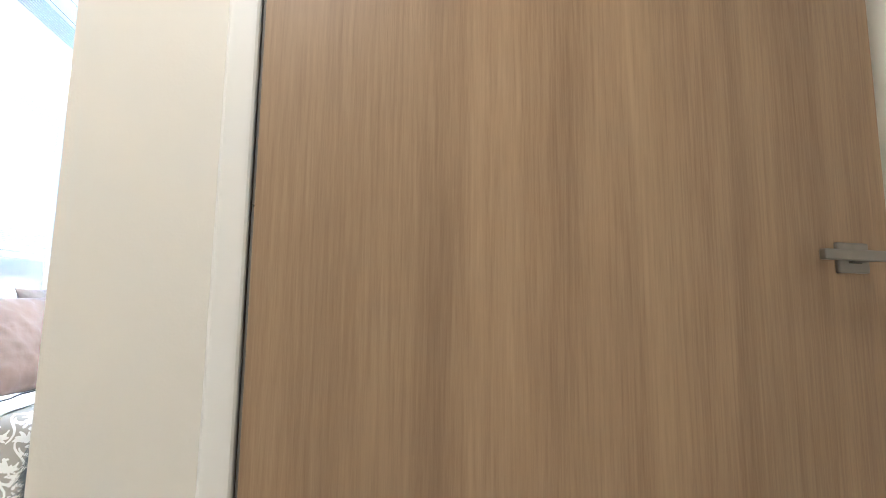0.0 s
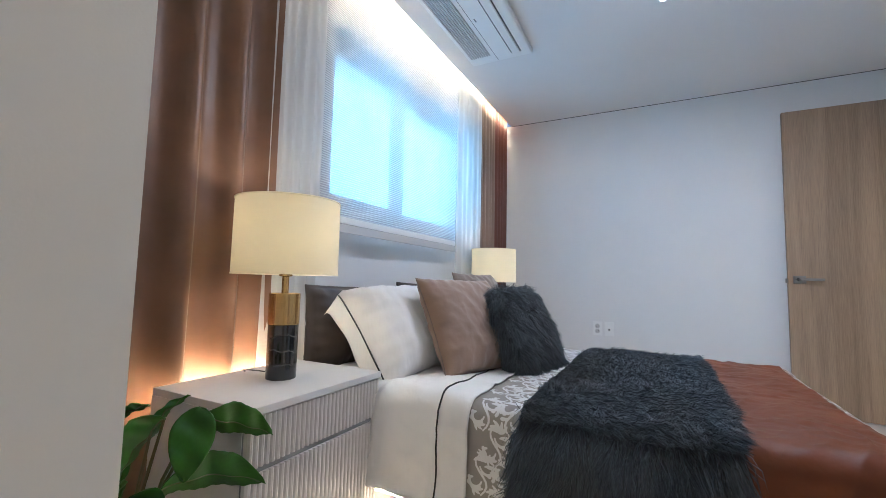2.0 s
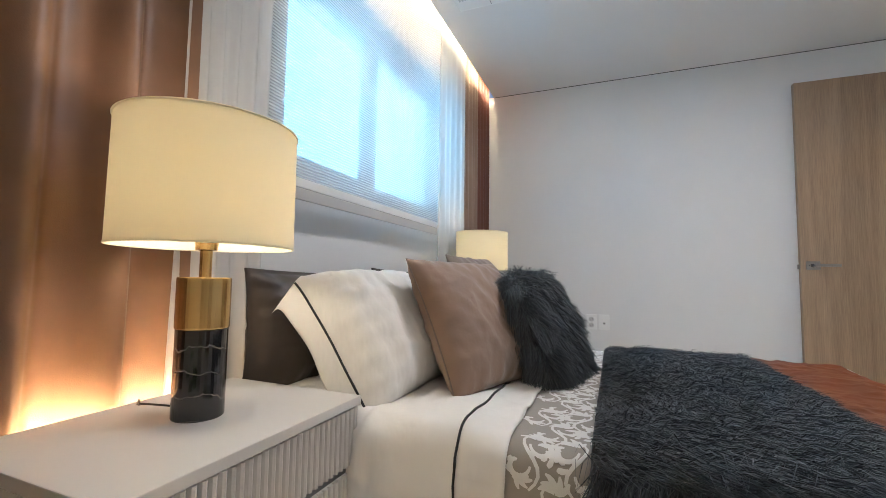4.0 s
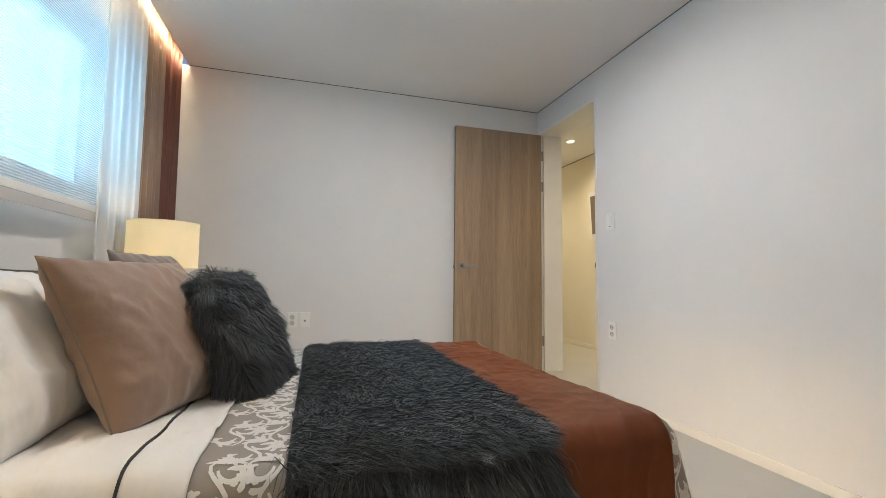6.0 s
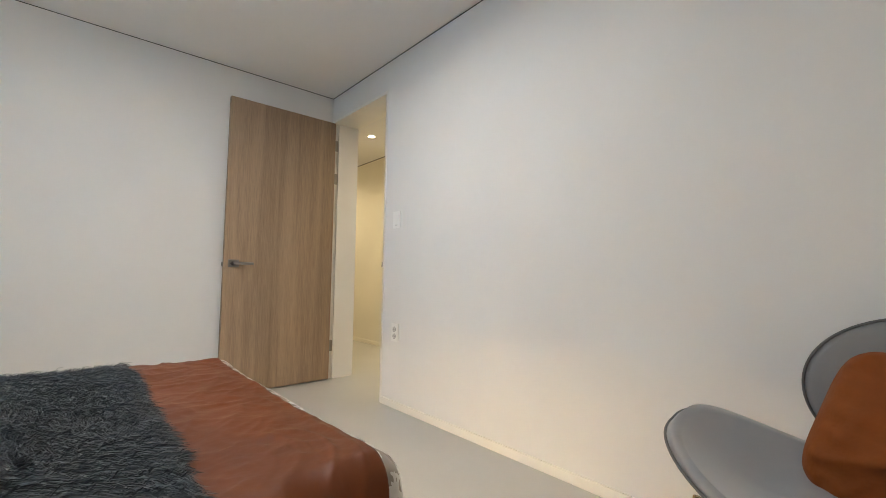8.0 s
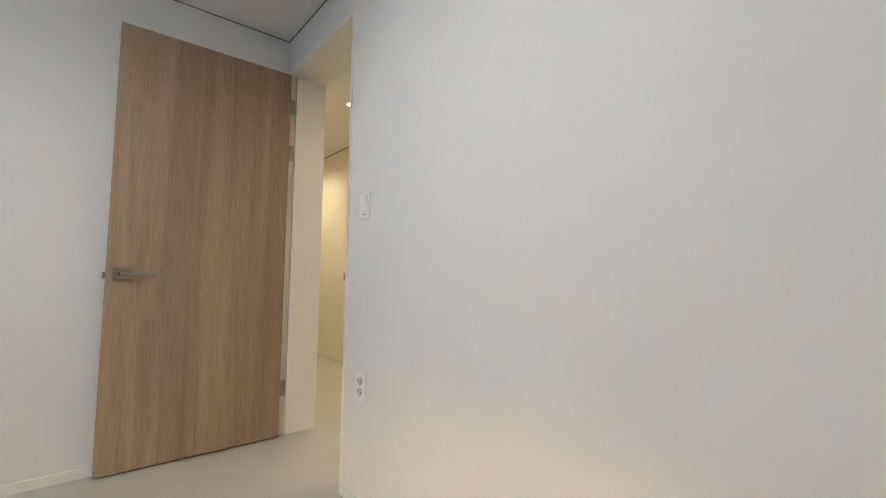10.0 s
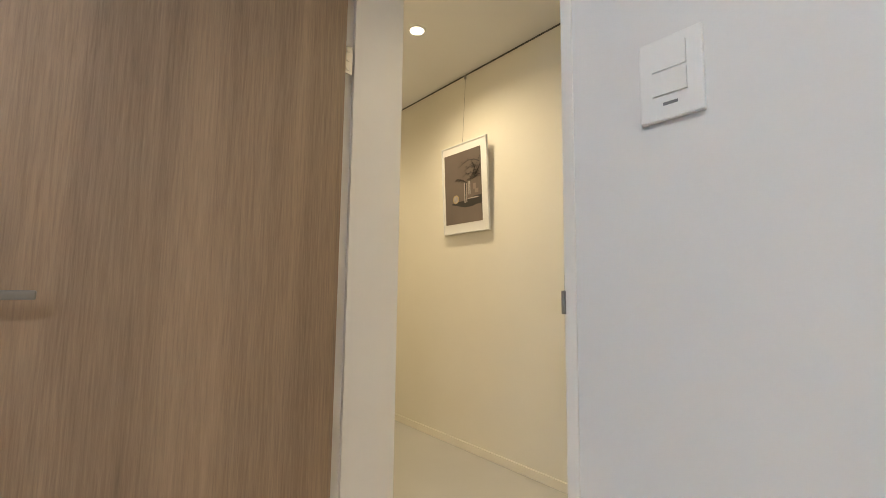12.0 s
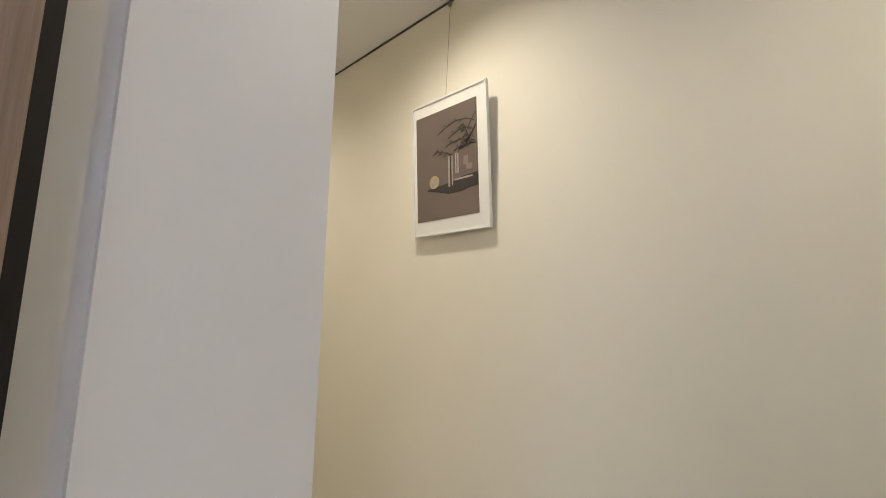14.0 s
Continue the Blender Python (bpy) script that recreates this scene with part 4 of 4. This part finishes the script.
# ---- nightstands ----


def nightstand(x0, y0, x1, y1, label):
    th = anchor("nightstand", ((x0 + x1) / 2, (y0 + y1) / 2, 0), label, "nightstand", "nightstands beside the bed")
    top = 0.540
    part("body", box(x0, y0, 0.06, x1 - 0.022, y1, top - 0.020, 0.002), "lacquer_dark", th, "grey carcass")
    part("top", box(x0, y0 - 0.001, top - 0.020, x1, y1 + 0.001, top, 0.002), "lacquer", th, "smooth grey lacquer top")
    part("side", box(x0, y0 - 0.002, 0.06, x1 - 0.022, y0 - 0.0001, top - 0.020), "lacquer", th)
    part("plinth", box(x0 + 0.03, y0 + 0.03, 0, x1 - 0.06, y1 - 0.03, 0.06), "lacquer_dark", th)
    # dark strip puts the shade of the gap between drawers into colour
    part("drawer_gap_strip", box(x1 - 0.022, y0 + 0.004, 0.372, x1 - 0.012, y1 - 0.004, 0.396), "lacquer_dark", th, "recessed strip painted dark for the shade between drawers")
    for z0, z1 in ((0.396, 0.517), (0.065, 0.380)):
        n = int((y1 - y0 - 0.008) / 0.0165)
        st = (y1 - y0 - 0.008) / n
        bm = bmesh.new()
        prof = []
        for i in range(n):
            y = y0 + 0.004 + i * st
            prof += [(0.0, y), (0.0075, y + st * 0.2), (0.010, y + st * 0.45), (0.0075, y + st * 0.7), (0.0, y + st * 0.9)]
        prof.append((0.0, y1 - 0.004))
        lo = [bm.verts.new((x1 - 0.010 + d, y, z0)) for d, y in prof]
        hi = [bm.verts.new((x1 - 0.010 + d, y, z1)) for d, y in prof]
        bl = [bm.verts.new((x1 - 0.022, y, z)) for y, z in ((y0 + 0.004, z0), (y1 - 0.004, z0), (y1 - 0.004, z1), (y0 + 0.004, z1))]
        for i in range(len(prof) - 1):
            bm.faces.new((lo[i], lo[i + 1], hi[i + 1], hi[i]))
        bm.faces.new([bl[3], bl[0], lo[0], hi[0]])
        bm.faces.new([bl[1], bl[2], hi[-1], lo[-1]])
        bm.faces.new([bl[2], bl[3]] + hi)
        bm.faces.new([bl[0], bl[1]] + lo[::-1])
        part("drawer", bm, "lacquer", th, "fluted pale grey drawer front")
    return th


nightstand(-2.885, -3.125, -2.485, -2.600, "pale grey lacquer nightstand with fluted drawers beside the bed")
nightstand(-2.885, -1.22, -2.495, -0.73, "pale grey lacquer nightstand with fluted drawers beside the bed")
glow = tagged(anchor("light_strip", (-2.90, -3.0, 0.4)), "warm light strip behind the nightstand, shining up the curtain", "light")
part("strip", box(-2.895, -3.11, 0.480, -2.887, -2.66, 0.492), "led_back", glow)

# ---- table lamps ----


def table_lamp(x, y, z):
    th = anchor("table_lamp", (x, y, z), "lit table lamp with black marble base and ivory drum shade", "lamp", "table lamps beside the bed")
    part("marble_base", lathe([(0.0, 0), (0.045, 0), (0.046, 0.002), (0.046, 0.166), (0.045, 0.168), (0.0, 0.168)], (x, y, z), 48), "marble", th, "white veined black marble cylinder", smooth=False)
    part("brass_collar", lathe([(0.0, 0.168), (0.047, 0.168), (0.048, 0.170), (0.048, 0.264), (0.047, 0.266), (0.0, 0.266)], (x, y, z), 48), "brass", th, "brushed brass cylinder")
    part("stem", lathe([(0.0, 0.266), (0.011, 0.266), (0.011, 0.318), (0.020, 0.320), (0.021, 0.335), (0.012, 0.340), (0.012, 0.39), (0.0, 0.39)], (x, y, z), 20), "brass", th, "brass stem", smooth=False)
    part("bulb", lathe([(0.012, 0.39), (0.022, 0.41), (0.030, 0.435), (0.026, 0.462), (0.012, 0.475), (0.001, 0.478)], (x, y, z), 20), "bulb", th, "glowing bulb", smooth=True)
    z0, z1 = 0.326, 0.560
    b = lathe([(0.162, z0), (0.161, z1)], (x, y, z), 96, caps=False)
    lathe([(0.1595, z1), (0.1605, z0)], (x, y, z), 96, bm=b, caps=False)
    part("shade", b, "shade", th, "ivory fabric drum shade", smooth=True)
    for zz in (z0, z1):
        part("shade_rim", tube([(x + 0.1615 * math.cos(a / 36 * math.pi), y + 0.1615 * math.sin(a / 36 * math.pi), z + zz) for a in range(73)], 0.0022, 6), "shade", th)
    b = bmesh.new()
    for k in range(3):
        a = k * 2.094 + 0.5
        tube([(x + 0.01 * math.cos(a), y + 0.01 * math.sin(a), z + 0.37), (x + 0.161 * math.cos(a), y + 0.161 * math.sin(a), z + z0 + 0.01)], 0.0018, 6, bm=b)
    part("spider", b, "brass", th)
    return th


lamp1 = table_lamp(-2.690, -2.853, 0.540)
table_lamp(-2.711, -0.905, 0.540)
cordpts = [(-2.735, -2.868, 0.556), (-2.760, -2.885, 0.560), (-2.800, -2.892, 0.559), (-2.825, -2.880, 0.552), (-2.850, -2.860, 0.5425), (-2.884, -2.840, 0.5425), (-2.893, -2.838, 0.52)]
part("cord", tube(cordpts, 0.0022, 6), "cord", lamp1, "thin black cord")

RX, RY = -2.56, -0.80
reed = tagged(anchor("reed_diffuser", (RX, RY, 0.54)), "small glass reed diffuser with thin sticks on the nightstand", "diffuser")
part("jar", lathe([(0.0, 0), (0.026, 0), (0.028, 0.006), (0.028, 0.045), (0.012, 0.058), (0.012, 0.068), (0.0, 0.068)], (RX, RY, 0.54), 28), "glass_jar", reed, smooth=False)
for k in range(5):
    a = k * 1.26
    part("stick", tube([(RX, RY, 0.56), (RX + 0.035 * math.cos(a), RY + 0.035 * math.sin(a), 0.70)], 0.0014, 6), "cord", reed)

# ---- switches and sockets ----


def plate(name, label, y0, y1, z0, z1, wall, category, rows):
    """A wall plate on the door wall (x = 0) or on the far wall (y = 0), its face built of small parts."""
    def bx(a0, a1, c0, c1, d0, d1, bevel=0.0):
        return box(-d1, a0, c0, -d0, a1, c1, bevel) if wall == "x" else box(a0, -d1, c0, a1, -d0, c1, bevel)
    th = thing(name, bx(y0, y1, z0, z1, 0.0, 0.009, 0.002), "plastic", label, category)
    for nm, q, d0, d1, mat in rows:
        part(nm, bx(y0 + q[0], y0 + q[1], z0 + q[2], z0 + q[3], d0, d1), mat, th)
    return th


plate("light_switch", "white two gang light switch plate on the pale wall", -1.038, -0.960, 1.173, 1.285, "x", "switch",
      [("rocker", (0.018, 0.060, 0.066, 0.098), 0.009, 0.0125, "plastic"), ("rocker", (0.018, 0.060, 0.032, 0.062), 0.009, 0.0125, "plastic"),
       ("label_bar", (0.030, 0.048, 0.018, 0.022), 0.009, 0.0096, "lacquer_dark")])


def socket(name, a0, c0, wall, holes, label):
    th = plate(name, label, a0, a0 + 0.072, c0, c0 + 0.116, wall, "socket", [("insert", (0.010, 0.062, 0.014, 0.102), 0.009, 0.0105, "plastic")])
    for da, dc in holes:
        b = lathe([(0.0, 0), (0.017, 0), (0.017, 0.0012), (0.0, 0.0012)], (0, 0, 0), 20)
        ring = part("face", b, "lacquer", th)
        turn = pose(0, 0, 0, 0, -90, 0) if wall == "x" else pose(0, 0, 0, 90, 0, 0)
        at = (-0.0105, a0 + da, c0 + dc) if wall == "x" else (a0 + da, -0.0105, c0 + dc)
        ring.matrix_world = Matrix.Translation(at) @ turn
        # open dark arc painted for the shade inside the round recess
        rim = part("recess_shade", tube([(0.0165 * math.cos(k / 20 * math.pi), 0.0165 * math.sin(k / 20 * math.pi), 0.001) for k in range(5, 41)], 0.0011, 6), "lacquer_dark", ring)
        rim.matrix_world = Matrix.Translation(at) @ turn
        for s in (-0.0095, 0.0095):
            h = part("pin_hole", lathe([(0.0, 0), (0.0028, 0), (0.0028, 0.0022), (0.0, 0.0022)], (0, 0, 0), 8), "hole", ring)
            off = (0, s, 0) if wall == "x" else (s * 0.7, 0, s * 0.7)
            h.matrix_world = Matrix.Translation(Vector(at) + Vector(off)) @ turn
    return th


socket("wall_socket", -2.140, 0.436, "y", ((0.036, 0.080), (0.036, 0.036)), "white double power socket low on the pale wall")
tv = plate("aerial_socket", "white aerial socket plate low on the pale wall", -2.048, -1.976, 0.436, 0.552, "y", "socket", [("insert", (0.010, 0.062, 0.014, 0.102), 0.009, 0.0105, "plastic")])
part("jack", box(-2.018, -0.012, 0.482, -2.006, -0.0105, 0.494), "hole", tv)
socket("wall_socket", -1.040, 0.425, "x", ((0.036, 0.080), (0.036, 0.036)), "white double power socket low on the long pale wall")

# ---- corridor: downlights and picture ----
# fixtures at -1.0 and 2.1 are unseen, added to go with the extra lamps
for y in (0.531, -1.0, 2.1):
    d = tagged(anchor("downlight", (0.709, y, HZ)), "round recessed warm downlight, switched on", "ceiling light")
    part("ring", lathe([(0.036, 0.0), (0.036, -0.006), (0.046, -0.005), (0.050, 0.0)], (0.709, y, HZ), 32, caps=False), "plastic", d)
    part("diffuser", lathe([(0.0, -0.004), (0.036, -0.004), (0.036, -0.001), (0.0, -0.001)], (0.709, y, HZ), 32), "down", d)

PX, PY0, PY1, PZ0, PZ1 = 1.203, 0.462, 0.864, 1.300, 1.866
pic = tagged(anchor("framed_picture", (PX, 0.663, PZ0)), "white framed still life print of a vase, hung on a wire", "picture")
fw = 0.008
b = box(PX, PY0, PZ0, PX + 0.017, PY1, PZ0 + fw, 0.002)
box(PX, PY0, PZ1 - fw, PX + 0.017, PY1, PZ1, 0.002, bm=b)
box(PX, PY0, PZ0 + fw, PX + 0.017, PY0 + fw, PZ1 - fw, 0.002, bm=b)
box(PX, PY1 - fw, PZ0 + fw, PX + 0.017, PY1, PZ1 - fw, 0.002, bm=b)
part("frame", b, "plastic", pic, "slim white frame")
part("mat_board", box(PX + 0.006, PY0 + fw, PZ0 + fw, PX + 0.018, PY1 - fw, PZ1 - fw), "mat", pic)
IY0, IY1, IZ0, IZ1 = 0.513, 0.840, 1.361, 1.811
part("print", box(PX + 0.004, IY0, IZ0, PX + 0.006, IY1, IZ1), "photo", pic, "taupe still life print")


def on_print(points, mat, name, depth=0.001):
    """A flat shape on the print, from (across, up) in 0 to 1; across runs from the viewer's left."""
    bm = bmesh.new()
    vs = [bm.verts.new((PX + 0.004 - depth, IY1 - a * (IY1 - IY0), IZ0 + c * (IZ1 - IZ0))) for a, c in points]
    bm.faces.new(vs)
    r = bmesh.ops.extrude_face_region(bm, geom=bm.faces[:])
    bmesh.ops.translate(bm, verts=[v for v in r["geom"] if isinstance(v, bmesh.types.BMVert)], vec=(depth * 0.8, 0, 0))
    return part(name, bm, mat, pic)


on_print([(0.19, 0.290), (0.34, 0.300), (0.55, 0.310), (0.80, 0.345), (1.0, 0.350), (1.0, 0.235), (0.86, 0.230), (0.75, 0.212), (0.55, 0.212), (0.38, 0.245), (0.19, 0.278)], "photo_dark", "printed_shelf")
on_print([(0.31 + 0.085 * math.cos(a / 10 * math.pi), 0.347 + 0.060 * math.sin(a / 10 * math.pi)) for a in range(20)], "photo_gold", "printed_disc", 0.0012)
on_print([(0.31 + 0.062 * math.cos(a / 10 * math.pi), 0.345 + 0.046 * math.sin(a / 10 * math.pi)) for a in range(20)], "photo_light", "printed_dial", 0.0016)
for a0, a1, c0, c1, mat in ((0.545, 0.575, 0.275, 0.550, "photo_light"), (0.575, 0.600, 0.300, 0.545, "photo_dark"), (0.600, 0.620, 0.280, 0.555, "photo_light"), (0.660, 0.715, 0.380, 0.560, "photo_light"),
                            (0.680, 0.690, 0.380, 0.555, "photo_dark"), (0.640, 0.920, 0.318, 0.334, "photo_light"), (0.790, 0.860, 0.440, 0.515, "photo_mid"), (0.830, 0.920, 0.385, 0.440, "photo_mid")):
    on_print([(a0, c0), (a1, c0), (a1, c1), (a0, c1)], mat, "printed_glass", 0.0012)


def twig(points, width, leaves, depth):
    prev = None
    p, q, r = points
    for k in range(13):
        t = k / 12
        cur = tuple((1 - t) ** 2 * p[i] + 2 * t * (1 - t) * q[i] + t * t * r[i] for i in (0, 1))
        if prev:
            w = width * (0.75 - 0.6 * t)
            on_print([(prev[0] - w * 0.3, prev[1] - w), (cur[0], cur[1] - w * 0.8), (cur[0] + w * 0.3, cur[1] + w * 0.8), (prev[0], prev[1] + w)], "photo_dark", "printed_twig", depth)
            if leaves and k % 2 == 0:
                way = -1 if k % 4 == 0 else 1
                on_print([cur, (cur[0] - 0.045, cur[1] + 0.006 + 0.022 * way), (cur[0] - 0.066, cur[1] + 0.016 * way - 0.004), (cur[0] - 0.030, cur[1] + 0.002 + 0.010 * way)], "photo_leaf", "printed_leaf", depth + 0.0002)
        prev = cur


for k, (points, width, leaves) in enumerate((
        (((0.99, 0.87), (0.84, 0.74), (0.70, 0.55)), 0.006, False), (((0.96, 0.80), (0.72, 0.90), (0.46, 0.80)), 0.007, True), (((0.92, 0.74), (0.78, 0.79), (0.62, 0.73)), 0.006, True),
        (((0.97, 0.62), (0.78, 0.69), (0.58, 0.66)), 0.007, True), (((0.99, 0.60), (0.85, 0.62), (0.70, 0.60)), 0.006, True), (((0.62, 0.55), (0.50, 0.60), (0.37, 0.62)), 0.008, True),
        (((0.99, 0.76), (0.90, 0.66), (0.82, 0.60)), 0.006, True), (((0.88, 0.74), (0.93, 0.68), (0.97, 0.64)), 0.005, False), (((0.80, 0.80), (0.86, 0.72), (0.88, 0.66)), 0.005, True))):
    twig(points, width, leaves, 0.0020 + 0.0003 * k)
# the frame leans off the wall at its top
pic.matrix_world = Matrix.Translation((PX, 0.663, PZ0)) @ pose(0, 0, 0, 0, -3.1, 0)
part("wire", tube([(PX - 0.012, 0.680, PZ1 - 0.004), (HX - 0.013, 0.694, HZ - 0.03)], 0.0011, 6), "wire", pic, "thin hanging wire")
part("hook", box(HX - 0.019, 0.687, HZ - 0.036, HX - 0.0105, 0.701, HZ - 0.009, 0.002), "steel", pic)

# ---- chair with a cushion, rug ----
CX, CY = -0.405, -3.125
chair = tagged(anchor("lounge_chair", (CX, CY, 0)), "grey velvet lounge chair with a curled shell and brass legs", "chair")


def closed(bm):
    """Joins the two meeting sides of a round sheet."""
    bmesh.ops.remove_doubles(bm, verts=bm.verts[:], dist=0.0004)
    return bm


def shell(u, v):
    a, r = 2 * math.pi * u - 1.0, 0.02 + 0.98 * v
    c, q = math.cos(a), math.sin(a)
    c, q = math.copysign(abs(c) ** 0.80, c), math.copysign(abs(q) ** 0.80, q)
    x, y = 0.255 * r * c, 0.270 * r * q
    arm = 0.138 * max(0.0, r - 0.25) ** 1.7 * (0.22 + 0.78 * abs(q) ** 1.5) * 1.6
    return (CX + x, CY + y * (1 + 0.10 * c), 0.350 + arm + 0.03 * max(0, c) * r)


part("seat", closed(grid(shell, 56, 16, 0.028)), "chair", chair, "grey velvet seat with curled up sides", smooth=True)
part("seat_piping", tube([Vector(shell(k / 72, 1.0)) + Vector((0, 0, 0.001)) for k in range(73)], 0.0035, 8), "chair_piping", chair, smooth=True)


def backrest(u, v):
    a, r = 2 * math.pi * u, 0.02 + 0.98 * v
    y, z = 0.225 * r * math.cos(a), 0.185 * r * math.sin(a)
    return (-0.120 - 0.02 * r * r * abs(math.cos(a)) - 0.02 * math.sin(a) * r * -1, -3.31 + y, 0.585 + z)


part("backrest", closed(grid(backrest, 48, 12, 0.03)), "chair", chair, "oval grey velvet backrest", smooth=True)
part("backrest_piping", tube([Vector(backrest(k / 72, 1.0)) for k in range(73)], 0.0035, 8), "chair_piping", chair, smooth=True)
for dx, dy in ((-0.190, 0.150), (0.15, 0.16), (-0.17, -0.16), (0.15, -0.16)):
    part("leg", tube([(CX + dx * 1.25, CY + dy * 1.25, 0.012), (CX + dx, CY + dy, 0.395)], 0.010, 12), "brass", chair, "slim brass leg", smooth=True)
cushion("cushion", (-0.225, -3.320, 0.478), 0.43, 0.40, 0.22, 14, 8, "orange", "burnt orange cotton cushion on the grey chair", seed=13, category="cushion", roll=20, rounded=0.20, rumple=0.022, size=7.0)
rug_bm = lathe([(0.0, 0.0), (0.98, 0.0), (1.0, 0.004), (0.99, 0.014), (0.0, 0.014)], (0, 0, 0), 96)
bmesh.ops.transform(rug_bm, matrix=Matrix.Translation((-0.535, -2.98, 0)) @ Matrix.Diagonal((0.515, 0.60, 1, 1)), verts=rug_bm.verts[:])
rug = thing("rug", rug_bm, "rug", "oval speckled grey rug under the chair", "rug")
prng = np.random.default_rng(21)
ang, rad = prng.uniform(0, 2 * math.pi, 14000), np.sqrt(prng.uniform(0, 1, 14000))
roots = np.stack([-0.535 + 0.51 * rad * np.cos(ang), -2.98 + 0.595 * rad * np.sin(ang), np.full(14000, 0.013)], 1)
pile = add_fur(rug, strands(roots, np.tile((0, 0, 1.0), (14000, 1)), 0.022, 0.0022, (0, 0, 0.9), 22, 0.5), "speckled grey pile")
M["pile"] = fur_material("speckled_pile", (0.03, 0.03, 0.033), (0.42, 0.42, 0.43))
pile.data.materials[0] = M["pile"]

# ---- plant ----
PLX, PLY = -2.56, -3.34
plant = tagged(anchor("potted_plant", (PLX, PLY, 0)), "large leaved green plant in a pot beside the nightstand", "plant")
part("pot", lathe([(0.0, 0), (0.09, 0), (0.125, 0.22), (0.130, 0.235), (0.120, 0.235), (0.115, 0.20), (0.0, 0.20)], (PLX, PLY, 0), 40), "pot", plant, "round pale pot", smooth=False)
part("soil", lathe([(0.0, 0.19), (0.112, 0.202), (0.112, 0.206), (0.0, 0.212)], (PLX, PLY, 0), 24), "soil", plant)


def big_leaf(base, tip, width, droop, side):
    base, tip = Vector(base), Vector(tip)
    d = tip - base
    side = Vector(side)
    side = (side - d * side.dot(d) / d.length_squared).normalized()
    up = side.cross(d).normalized()
    if up.z < 0:
        up, side = -up, -side

    def fn(u, v):
        w = width * (math.sin(math.pi * u ** 0.72) ** 0.75 if 0 < u < 1 else 0.0)
        c = v * 2 - 1
        return base + d * u + side * (w * c) + up * (droop * math.sin(math.pi * u) + 0.30 * w * abs(c) ** 1.3 + 0.003 * math.sin(17 * u + 3 * c) + 0.0012 * abs(c) * math.sin(60 * (u - 0.35 * abs(c))))
    return grid(fn, 48, 16, 0.0012)


def midrib(lb, lt, w, dr, ro):
    """The paler rib along the middle of a leaf, drawn on both of its faces."""
    base, tip, side = Vector(lb), Vector(lt), Vector(ro)
    d = tip - base
    side = (side - d * side.dot(d) / d.length_squared).normalized()
    up = side.cross(d).normalized()
    up = -up if up.z < 0 else up
    return tube([base + d * (k / 16) + up * (dr * math.sin(math.pi * k / 16) + 0.003 * math.sin(17 * k / 16) - 0.0004) for k in range(16)], 0.0016, 6, taper=0.3)


# seen flat, on edge, or lying level
FLAT, LEVEL = (0.62, 0.78, 0.0), (0.3, -0.4, 0.75)
LEAVES = [((-2.500, -3.235, 0.548), (-2.455, -3.082, 0.478), 0.046, 0.008, LEVEL), ((-2.485, -3.250, 0.578), (-2.462, -3.290, 0.445), 0.041, 0.010, FLAT), ((-2.500, -3.310, 0.430), (-2.452, -3.098, 0.372), 0.055, 0.030, LEVEL),
          ((-2.520, -3.301, 0.562), (-2.500, -3.400, 0.462), 0.058, 0.010, (0.2, 0.2, 0.9)), ((-2.520, -3.325, 0.545), (-2.520, -3.252, 0.598), 0.014, 0.010, LEVEL), ((-2.550, -3.383, 0.570), (-2.540, -3.320, 0.590), 0.014, 0.010, LEVEL),
          ((-2.58, -3.34, 0.44), (-2.70, -3.38, 0.54), 0.045, 0.02, FLAT), ((-2.56, -3.38, 0.40), (-2.44, -3.44, 0.47), 0.045, 0.02, (0.3, 0.9, 0.2)), ((-2.535, -3.36, 0.42), (-2.480, -3.33, 0.355), 0.050, 0.02, (0.2, 0.9, 0.3))]
for lb, lt, w, dr, ro in LEAVES:
    leaf = part("leaf", big_leaf(lb, lt, w, dr, ro), "leaf", plant, "broad glossy green leaf", smooth=True)
    part("midrib", midrib(lb, lt, w, dr, ro), "stem", leaf)
    mid = (Vector(lb) + Vector((PLX, PLY, 0.3))) / 2
    part("stem", tube([(PLX, PLY, 0.20), (mid.x, mid.y, mid.z), lb], 0.0045, 6, taper=0.6), "stem", leaf)
